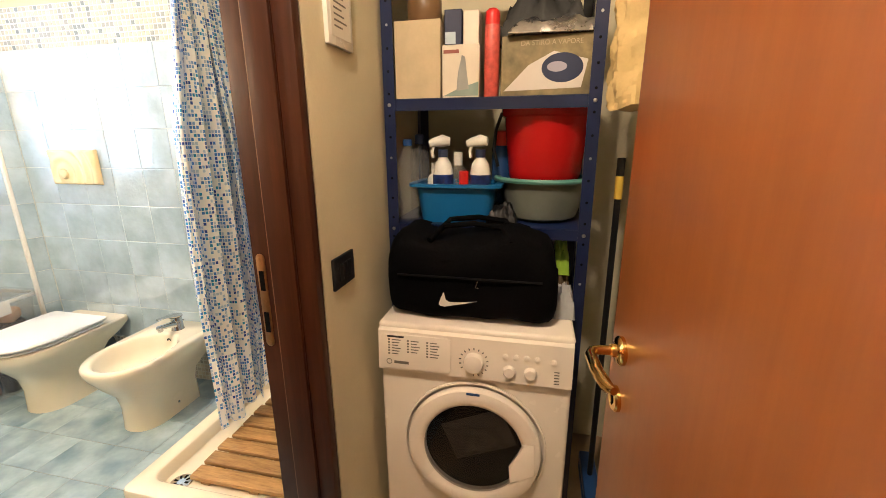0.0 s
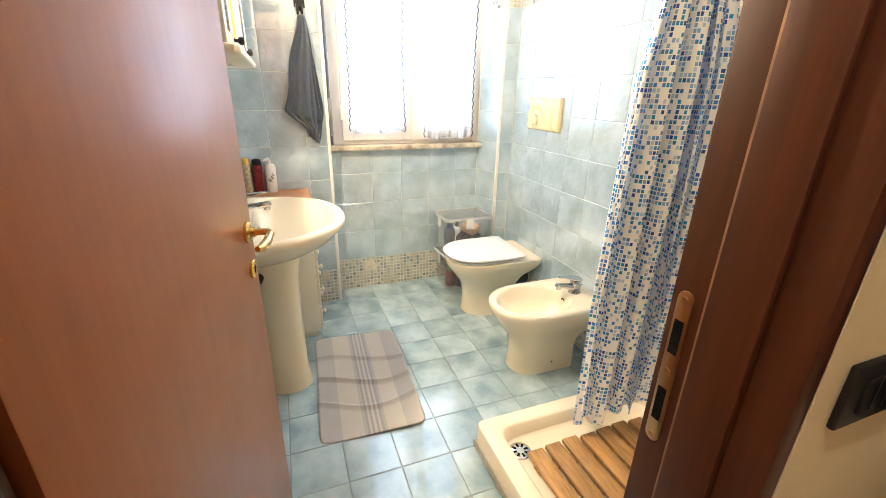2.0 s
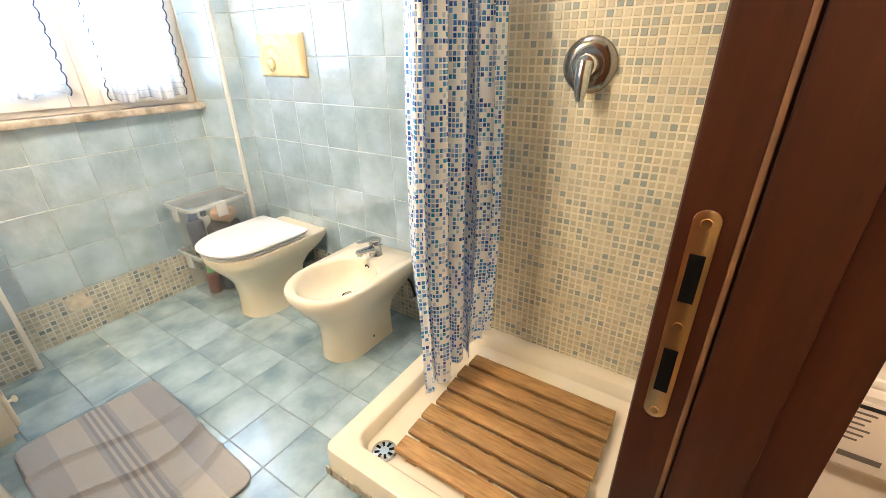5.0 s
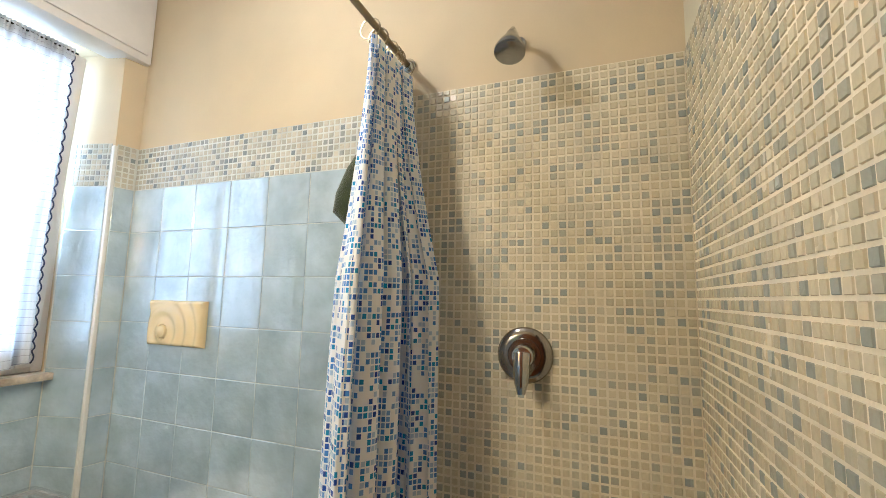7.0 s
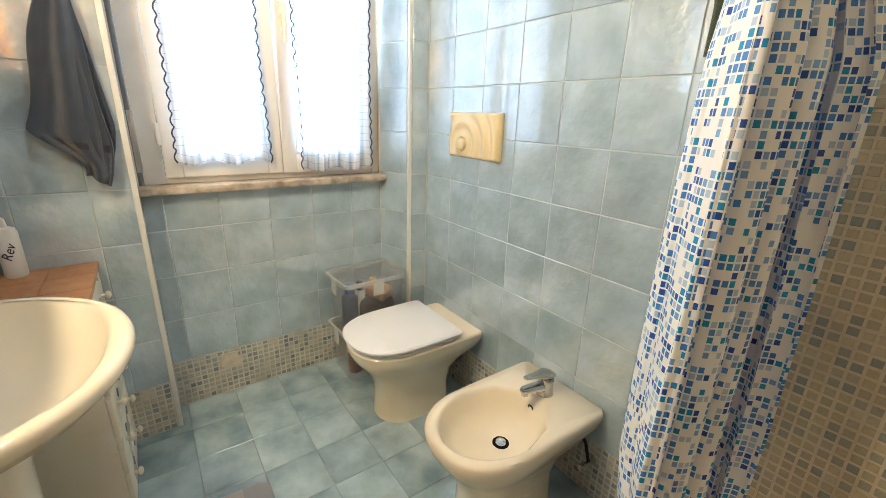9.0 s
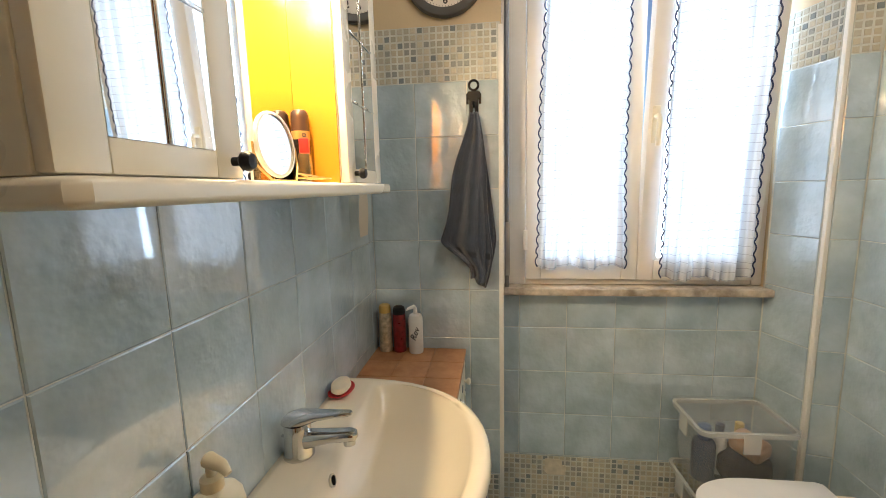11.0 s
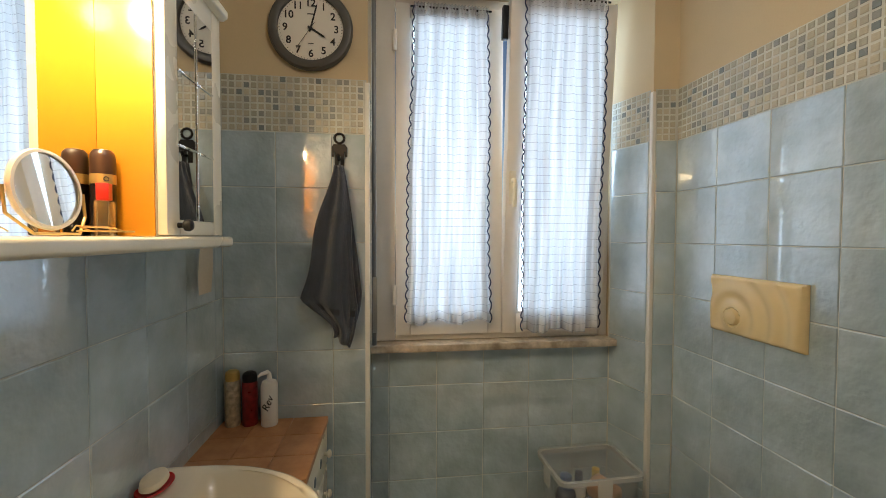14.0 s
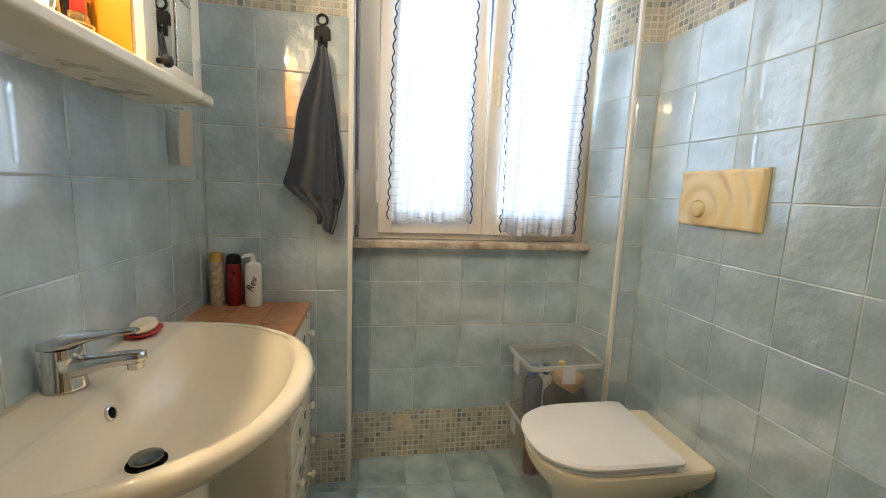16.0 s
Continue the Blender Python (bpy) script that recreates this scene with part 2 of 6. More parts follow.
# ---- the place: measures ----
X_DOOR_IN, X_DOOR_OUT = -0.27, -0.16      # the wall between bathroom and corridor
Y_MIRROR, Y_FLUSH = 0.612, 2.357          # bathroom walls
X_WIN, X_NICHE = -2.622, -2.772           # window wall and the recess under the window
Y_NICHE0, Y_NICHE1 = 1.142, 2.225
Z_SILL, Z_HEAD, Z_CEIL = 1.03, 2.50, 2.95
DOOR0, DOOR1, Z_DOOR = 0.60, 1.372, 2.12
X_SHOWER = -0.236                         # tiled face beside the shower
BAND0, BAND1 = 1.862, 2.065
P = 0.2035
TT = 0.006                                # tiles stand this far proud of their wall

# ---- large structure ----
setting("floor", box(B(), -2.95, -0.16, 0.5, 2.5, -0.12, -0.0025), floor_grout, "grout bed under pale blue floor tiles", "floor")
setting("corridor_floor", box(B(), -0.16, 0.85, -1.35, 2.45, -0.12, -0.002), mat("corridor_tile", (0.42, 0.30, 0.18), 0.3, var=0.2), "warm brown corridor floor", "floor")
setting("wall_mirror_side", box(B(), -2.95, -0.27, 0.48, Y_MIRROR, 0, Z_CEIL), [plaster], "cream painted wall above blue tiles", "wall")
setting("wall_flush_side", box(B(), -2.95, -0.16, Y_FLUSH, 2.48, 0, Z_CEIL), plaster, "cream painted wall above blue tiles", "wall")
bm = B()
box(bm, -2.95, X_WIN, 0.612, Y_NICHE0, 0, Z_CEIL)
box(bm, -2.95, X_NICHE, Y_NICHE0, 2.357, 0, Z_SILL - 0.03)
outline(bm, [(X_NICHE, 2.203), (-2.565, 2.262), (-2.545, 2.357), (-2.95, 2.357), (-2.95, 2.203)], Z_SILL - 0.03, Z_HEAD)
outline(bm, [(X_NICHE, 2.203), (-2.565, 2.262), (-2.545, 2.357), (X_NICHE, 2.357)], 0, Z_SILL - 0.03)
box(bm, -2.95, -2.60, Y_NICHE0, 2.357, Z_HEAD, Z_CEIL)
setting("wall_window_side", bm, plaster, "cream wall with a deep window recess", "wall")
bm = B()
box(bm, X_SHOWER, X_DOOR_OUT, DOOR1, 2.357, 0, Z_CEIL)
box(bm, X_DOOR_IN, X_DOOR_OUT, 0.48, DOOR0, 0, Z_CEIL)
box(bm, X_DOOR_IN, X_DOOR_OUT, DOOR0, DOOR1, Z_DOOR, Z_CEIL)
setting("wall_door_side", bm, corridor_paint, "wall with the bathroom doorway", "wall")
setting("ceiling", box(B(), -2.95, -0.16, 0.48, 2.48, Z_CEIL, Z_CEIL + 0.12), ceiling_paint, "plain off-white ceiling", "ceiling")
for side_name, ends in (("bath", (-0.27, -0.16, -1.35, 0.48)), ("far", (0.72, 0.85, -1.35, 2.45)), ("behind", (-0.16, 0.72, -1.35, -1.22)), ("recess", (-0.16, 0.72, 2.33, 2.45))):
    setting("wall_corridor_" + side_name, box(B(), *ends, 0, 2.7), corridor_paint, "cream painted wall of the corridor recess", "wall")
setting("ceiling_corridor", box(B(), -0.16, 0.85, -1.35, 2.45, 2.7, 2.82), ceiling_paint, "plain corridor ceiling", "ceiling")
setting("ground", box(B(), -400, -2.96, -400, 400, -6.2, -6.0), mat("pale_courtyard_ground", (0.30, 0.29, 0.27), 0.9, var=0.2, scale=0.4, fine=4), "pale courtyard far below the window", "ground")

# shutter box over the window
bm = B()
box(bm, -2.66, -2.52, 1.06, 2.353, Z_HEAD - 0.012, Z_CEIL - 0.003, 0.006)
box(bm, -2.522, -2.508, 1.09, 2.33, Z_HEAD + 0.025, Z_CEIL - 0.05, 0.004)
setting("trim_shutter_box", bm, window_white, "off-white painted roller shutter box", "shutter box")
bm = B()
box(bm, -2.85, -2.715, Y_NICHE0 + 0.004, 2.212, Z_SILL - 0.03, Z_SILL, 0.004)
tagged(new("window_sill", mesh("window_sill", bm, stone)), "weathered travertine window sill", "window sill", kind="structure")
bm = B()
box(bm, X_WIN - 0.004, X_WIN + 0.008, Y_NICHE0 - 0.012, Y_NICHE0 + 0.006, 0.003, BAND1 - 0.01, 0.002)
box(bm, -2.574, -2.556, 2.254, 2.268, 0.003, BAND1 - 0.01, 0.002)
setting("trim_corner", bm, white_trim, "slim white corner trim on tiled edges", "trim")


def wallm(n, o):
    x, y, z = {"-y": ((1, 0, 0), (0, 0, 1), (0, -1, 0)), "+y": ((-1, 0, 0), (0, 0, 1), (0, 1, 0)), "+x": ((0, 1, 0), (0, 0, 1), (1, 0, 0)), "-x": ((0, -1, 0), (0, 0, 1), (-1, 0, 0))}[n]
    m = Matrix((x, y, z)).transposed().to_4x4()
    m.translation = o
    return m


# ---- window ----
def sash(name, m, w, h, label):
    s = thing(name, m, label, "window sash")
    st = 0.062
    bm = B()
    for a in ((0, st, 0, h), (w - st, w, 0, h), (st, w - st, 0, 0.085), (st, w - st, h - st, h)):
        box(bm, -0.028, 0.028, a[0], a[1], a[2], a[3], 0.005)
    part("sash_frame", bm, window_white, s)
    bm = B()
    for a in ((st, st + 0.012, 0.085, h - st), (w - st - 0.012, w - st, 0.085, h - st), (st + 0.012, w - st - 0.012, 0.085, 0.097), (st + 0.012, w - st - 0.012, h - st - 0.012, h - st)):
        box(bm, 0.004, 0.02, a[0], a[1], a[2], a[3], 0.003)
    part("glazing_bead", bm, window_white, s)
    g = part("pane", box(B(), -0.003, 0.003, st, w - st, 0.085, h - st), glass, s, "clear window pane")
    g.visible_shadow = False
    return s


glass = mat("window_glass", (0.95, 0.97, 0.97), 0.02, var=0.0, bump=0.0, trans=1.0, rvar=0.0)
clear_plastic = mat("clear_plastic", (0.72, 0.75, 0.75), 0.14, var=0.05, bump=0.02, trans=0.0, alpha=0.11)
rim_plastic = mat("milky_plastic", (0.80, 0.82, 0.80), 0.25, var=0.05, bump=0.02, alpha=0.45)
win = thing("window_1", pose(-2.825, 0, 0), "white painted double casement window frame", "window")
win["kind"] = "structure"
bm = B()
box(bm, -0.035, 0.03, 1.146, 1.245, Z_SILL + 0.002, Z_HEAD - 0.004, 0.005)
box(bm, -0.035, 0.03, 2.165, 2.22, Z_SILL + 0.002, Z_HEAD - 0.004, 0.005)
box(bm, -0.035, 0.03, 1.245, 2.165, Z_HEAD - 0.05, Z_HEAD - 0.004, 0.005)
box(bm, -0.035, 0.028, 1.245, 2.165, Z_SILL + 0.002, Z_SILL + 0.028, 0.004)
part("window_frame", bm, window_white, win)
SH = Z_HEAD - 0.05 - Z_SILL - 0.032
s1 = sash("window_sash", pose(-2.80, 1.247, Z_SILL + 0.03), 0.458, SH, "closed white casement sash with a sheer curtain")
s2 = sash("window_sash", pose(-2.80, 1.707, Z_SILL + 0.03, 0, 4.6, 0), 0.456, SH, "white casement sash tilted inward at the top")
for z in (0.13, SH - 0.2):
    part("hinge", lathe(B(), [(0.009, 0), (0.009, 0.085)], 12, pose(0.03, -0.004, z)), window_white, s1, "white barrel hinge")
bm = B()
box(bm, 0.028, 0.036, 0.012, 0.042, 0.56, 0.70, 0.004)
tube(bm, [(0.036, 0.027, 0.66), (0.062, 0.027, 0.66), (0.07, 0.027, 0.65), (0.072, 0.027, 0.55)], 0.010, 10)
part("handle", bm, lacquer, s2, "cream lever handle")
part("tilt_stay", box(B(), -0.006, 0.02, -0.030, -0.006, SH - 0.16, SH - 0.03, 0.003), black_plastic, s2, "black tilt stay")


def cloth_mat(name, col, lines=0.0, translucent=0.6, clear=0.2):
    m = bpy.data.materials.new(name)
    m.use_nodes = True
    n, k = m.node_tree.nodes, m.node_tree.links
    out = n["Material Output"]
    n.remove(n["Principled BSDF"])
    uv, sep, wv = n.new("ShaderNodeUVMap"), n.new("ShaderNodeSeparateXYZ"), n.new("ShaderNodeMath")
    k.new(uv.outputs[0], sep.inputs[0])
    nz = n.new("ShaderNodeTexNoise")
    nz.inputs["Scale"].default_value = 240
    k.new(uv.outputs[0], nz.inputs["Vector"])
    ml = n.new("ShaderNodeMath")
    ml.operation = "MULTIPLY"
    ml.inputs[1].default_value = lines or 1
    k.new(sep.outputs[1], ml.inputs[0])
    wv.operation = "FRACT"
    k.new(ml.outputs[0], wv.inputs[0])
    lt = n.new("ShaderNodeMath")
    lt.operation = "LESS_THAN"
    lt.inputs[1].default_value = 0.06 if lines else -1
    k.new(wv.outputs[0], lt.inputs[0])
    mx = n.new("ShaderNodeMix")
    mx.data_type = "RGBA"
    mx.inputs[6].default_value, mx.inputs[7].default_value = (*col, 1), (0.52, 0.52, 0.54, 1)
    k.new(lt.outputs[0], mx.inputs[0])
    weave = n.new("ShaderNodeMix")
    weave.data_type, weave.blend_type = "RGBA", "MULTIPLY"
    weave.inputs[0].default_value = 0.15
    k.new(mx.outputs[2], weave.inputs[6])
    k.new(nz.outputs[0], weave.inputs[7])
    # vertical noise stripes darken the colour, painting the dimmer light through doubled folds
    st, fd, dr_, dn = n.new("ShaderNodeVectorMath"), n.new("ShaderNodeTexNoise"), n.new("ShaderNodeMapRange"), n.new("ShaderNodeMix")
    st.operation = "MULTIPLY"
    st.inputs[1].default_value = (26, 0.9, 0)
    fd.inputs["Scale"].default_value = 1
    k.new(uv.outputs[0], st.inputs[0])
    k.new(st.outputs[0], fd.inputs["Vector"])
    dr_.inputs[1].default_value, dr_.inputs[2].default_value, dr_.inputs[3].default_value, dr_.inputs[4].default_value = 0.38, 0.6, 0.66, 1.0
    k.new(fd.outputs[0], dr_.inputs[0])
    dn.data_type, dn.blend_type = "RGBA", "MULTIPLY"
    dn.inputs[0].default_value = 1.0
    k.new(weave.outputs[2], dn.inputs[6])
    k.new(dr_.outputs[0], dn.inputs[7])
    di, tr, tp, m1, m2 = (n.new("ShaderNode" + q) for q in ("BsdfDiffuse", "BsdfTranslucent", "BsdfTransparent", "MixShader", "MixShader"))
    k.new(dn.outputs[2], di.inputs[0])
    k.new(dn.outputs[2], tr.inputs[0])
    m1.inputs[0].default_value, m2.inputs[0].default_value = translucent, clear
    k.new(di.outputs[0], m1.inputs[1])
    k.new(tr.outputs[0], m1.inputs[2])
    k.new(m1.outputs[0], m2.inputs[1])
    k.new(tp.outputs[0], m2.inputs[2])
    k.new(m2.outputs[0], out.inputs[0])
    return m


def sheet(bm, f, nu, nv, w, h, along=None):
    """A cloth: f(u, v) gives its points, u and v from 0 to 1; its UV runs in metres."""
    uv = bm.loops.layers.uv.new("uv")
    g = [[bm.verts.new(f(i / nu, j / nv)) for j in range(nv + 1)] for i in range(nu + 1)]
    for i in range(nu):
        for j in range(nv):
            face = bm.faces.new((g[i][j], g[i + 1][j], g[i + 1][j + 1], g[i][j + 1]))
            for lp, (a, b) in zip(face.loops, ((i, j), (i + 1, j), (i + 1, j + 1), (i, j + 1))):
                lp[uv].uv = (along[a] if along else a / nu * w, b / nv * h)
    return bm


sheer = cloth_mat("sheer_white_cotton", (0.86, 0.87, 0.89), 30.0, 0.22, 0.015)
scallop = mat("dark_blue_scalloped_edging", (0.05, 0.06, 0.12), 0.8, var=0.2)


def sash_curtain(s, y0, y1, yb0, yb1, z0, z1, seed, label, edges):
    c = thing("sheer_curtain", s.matrix_world.copy(), label, "curtain", "window curtains")
    folds = 6.5

    def f(u, v):
        z = z1 + (z0 - z1) * v
        y = (y0 + (y1 - y0) * u) * (1 - v) + (yb0 + (yb1 - yb0) * u) * v
        a = 0.006 + 0.006 * v
        w = math.sin(2 * math.pi * folds * u + seed + 1.1 * math.sin(3 * v + seed)) + 0.5 * math.sin(2 * math.pi * folds * 2.1 * u + 2 * v)
        sag = 0.010 * math.sin(2 * math.pi * (u * 2.2 + seed)) * v
        return (0.052 + a * w, y + 0.004 * math.sin(9 * v + 5 * u), z + sag * (v > 0.95))

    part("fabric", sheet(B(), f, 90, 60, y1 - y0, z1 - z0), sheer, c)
    for u in edges:
        bm = B()
        pts = []
        for i in range(181):
            v = i / 180
            x, y, z = f(u, v)
            pts.append((x + 0.002, y + (0.010 * abs(math.sin(math.pi * v * 27)) - 0.003) * (1 if u > 0.5 else -1), z))
        tube(bm, pts, 0.0030, 5)
        part("scalloped_edge", bm, scallop, c, "dark blue scalloped edging")
    part("gathered_header", sheet(B(), lambda u, v: (0.052 + 0.007 * math.sin(2 * math.pi * 22 * u + seed), y0 + (y1 - y0) * u, z1 + 0.016 - 0.05 * v), 120, 4, y1 - y0, 0.05), sheer, c)
    part("curtain_rod", tube(B(), [(0.05, y0 - 0.015, z1), (0.05, y1 + 0.015, z1)], 0.004, 8), black_plastic, c, "thin black rod")
    return c


sash_curtain(s1, 0.075, 0.385, 0.04, 0.40, 0.055, SH - 0.025, 0.4, "sheer white curtain with dark scalloped edges", (0, 1))
sash_curtain(s2, 0.055, 0.395, 0.075, 0.435, 0.012, SH - 0.005, 2.2, "sheer white curtain with dark scalloped edges on a tilted sash", (0, 1))

# shutter strap at the recess edge
strap = thing("shutter_strap", pose(-2.665, 1.162, 0), "grey vertical shutter strap rail with black cap", "shutter strap")
part("rail", tube(B(), [(0, 0, 1.05), (0, 0, 2.46)], 0.009, 10), mat("grey_steel", (0.22, 0.22, 0.22), 0.4, 0.6), strap)
part("cap", lathe(B(), [(0.0, 2.455), (0.016, 2.457), (0.018, 2.475), (0.012, 2.487), (0, 2.488)], 14), black_plastic, strap, "black plastic cap")
part("latch_plate", box(B(), 0.004, 0.009, -0.006, 0.012, 1.10, 1.32, 0.001), mat("steel", (0.5, 0.5, 0.5), 0.3, 1.0), strap, "slim steel latch plate")

# ---- bathroom door and frame ----
fr = thing("door_1", pose(0, 0, 0), "dark mahogany door frame round the bathroom doorway", "door frame")
fr["kind"] = "structure"
bm = B()
box(bm, -0.324, -0.205, 1.337, 1.374, 0, Z_DOOR, 0.006)
box(bm, -0.268, -0.205, 1.326, 1.3375, 0, Z_DOOR - 0.04, 0.003)
part("jamb", bm, frame_wood, fr)
part("seal_strip", box(B(), -0.2755, -0.2700, 1.3348, 1.3372, 0, Z_DOOR - 0.045, 0.001), mat("worn_brown_seal", (0.20, 0.10, 0.045), 0.6, var=0.3, scale=30), fr, "worn pale edge of the rebate")
part("casing", box(B(), -0.2050, -0.157, 1.335, 1.366, 0, Z_DOOR + 0.03, 0.006), frame_wood, fr)
bm = B()
box(bm, -0.272, -0.150, 0.585, 0.670, 0, Z_DOOR, 0.004)
box(bm, -0.318, -0.2725, 0.585, 0.645, 0, Z_DOOR, 0.004)
part("jamb", bm, frame_wood, fr)
part("casing", box(B(), -0.158, -0.142, 0.53, 0.60, 0, Z_DOOR + 0.03, 0.005), frame_wood, fr)
part("head_jamb", box(B(), -0.318, -0.150, 0.671, 1.333, Z_DOOR - 0.035, Z_DOOR, 0.004), frame_wood, fr)
part("head_casing", box(B(), -0.158, -0.142, 0.601, 1.332, Z_DOOR - 0.04, Z_DOOR + 0.03, 0.005), frame_wood, fr)
plate = part("strike_plate", outline(B(), [(x, y) for x, y in rounded(0.022, 0.240, 0.0105, 6)], 0, 0.003, 0.0008), strike_brass, fr, "satin brass strike plate", wallm("-y", (-0.300, 1.3372, 1.020)))
for z0, z1 in ((0.028, 0.078), (-0.082, -0.028)):
    part("latch_hole", box(B(), -0.0065, 0.0065, z0, z1, 0.0028, 0.0042), hole_shade, plate)
for z in (0.108, 0.0, -0.110):
    part("screw", lathe(B(), [(0.0048, 0.0028), (0.0044, 0.0042), (0, 0.0036)], 12, pose(0, z, 0)), strike_brass, plate)


def lever_set(door, x, z, side):
    """A lever and a key escutcheon on the face y = 0; side: -1 faces local -y."""
    q = pose(x, 0, z, 90, 0, 0)
    part("handle_rose", lathe(B(), [(0.0, 0.0), (0.0255, 0.0), (0.0255, 0.006), (0.022, 0.010), (0.012, 0.012), (0.011, 0.02), (0, 0.02)], 24, q), brass, door, "polished brass rose")
    pts = [(x, -0.015, z), (x, -0.042, z), (x - 0.004, -0.052, z), (x - 0.016, -0.058, z - 0.001), (x - 0.06, -0.058, z - 0.006), (x - 0.105, -0.056, z - 0.004), (x - 0.125, -0.052, z + 0.001)]
    part("lever", tube(B(), pts, 0.009, 14, [0.0085, 0.0085, 0.009, 0.0095, 0.0105, 0.010, 0.006]), brass, door, "polished brass lever")
    esc = part("key_escutcheon", lathe(B(), [(0, 0), (0.0235, 0), (0.0235, 0.006), (0.020, 0.009), (0.010, 0.009), (0.009, 0.006), (0, 0.006)], 24, pose(x, 0, z - 0.095, 90, 0, 0)), brass, door, "brass key escutcheon")
    part("keyhole", box(B(), x - 0.003, x + 0.003, -0.0095, -0.0060, z - 0.106, z - 0.086), hole_shade, esc)


def door_leaf(name, m, w, h, material, label, zh):
    d = thing(name, m, label, "door")
    part("leaf", box(B(), 0, w, 0, 0.042, 0.008, h, 0.003), material, d)
    lever_set(d, w - 0.055, zh, -1)
    part("lock_front", box(B(), w - 0.0005, w + 0.0015, 0.010, 0.032, zh - 0.15, zh + 0.08, 0.0004), strike_brass, d, "brass lock front")
    return d


ang = math.degrees(math.atan2(0.78 - 0.655, -1.07 + 0.326))
leaf1 = door_leaf("bathroom_door", pose(-0.326, 0.655, 0, 0, 0, ang), 0.755, 2.09, mahogany, "reddish-brown veneered door standing open into the bathroom", 1.045)
for z in (0.28, 1.80):
    part("hinge", lathe(B(), [(0.007, z), (0.007, z + 0.07)], 12, pose(-0.004, -0.004, 0)), brass, leaf1, "brass pin hinge")
ang2 = math.degrees(math.atan2(1.262 - 0.48, 0.484 - 0.590))
door_leaf("cherry_door", pose(0.590, 0.48, 0, 0, 0, ang2), 0.79, 2.09, cherry, "orange cherry-veneered door standing open in the corridor", 1.045).scale = (1, -1, 1)

# ---- shower ----
tray = thing("shower_tray", pose(-0.6985, 1.921, 0), "cream ceramic square shower tray", "shower tray")
bm = B()
W, D = 0.916, 0.866


def rr(w, d, r, z, n=6):
    return [(x, y, z) for x, y in rounded(w, d, r, n)]


loft(bm, [rr(W, D, 0.03, 0.0), rr(W, D, 0.03, 0.108), rr(W - 0.006, D - 0.006, 0.03, 0.117), rr(W - 0.02, D - 0.02, 0.028, 0.121), rr(W - 0.13, D - 0.13, 0.05, 0.121), rr(W - 0.145, D - 0.145, 0.05, 0.115), rr(W - 0.17, D - 0.17, 0.05, 0.070), rr(W - 0.20, D - 0.20, 0.05, 0.060), rr(0.12, 0.12, 0.05, 0.055)], True, True)
part("basin", bm, ceramic, tray)
drain = part("drain", lathe(B(), [(0, 0.0555), (0.042, 0.0555), (0.042, 0.0600), (0.038, 0.0622), (0.010, 0.0615), (0, 0.0615)], 28, pose(-0.3105, -0.305, 0.0055)), chrome, tray, "round chrome drain grate")
for i in range(8):
    part("slot", outline(B(), [(0.016, -0.0035), (0.033, -0.005), (0.033, 0.005), (0.016, 0.0035)], 0.0614, 0.0626), hole_shade, drain, "", pose(-0.3105, -0.305, 0.0055, 0, 0, 45 * i))
board = thing("duckboard", pose(-0.685, 1.885, 0.0615), "slatted wooden duckboard in the shower tray", "duckboard")
for x in (-0.22, 0.0, 0.22):
    part("batten", box(B(), x - 0.02, x + 0.02, -0.26, 0.26, 0.0, 0.014, 0.002), slat_wood, board)
for i in range(7):
    y = -0.262 + i * 0.0815
    part("slat", box(B(), -0.288 - 0.004 * (i % 3), 0.286 + 0.003 * (i % 2), y, y + 0.066, 0.0142, 0.032, 0.003), slat_wood, board)


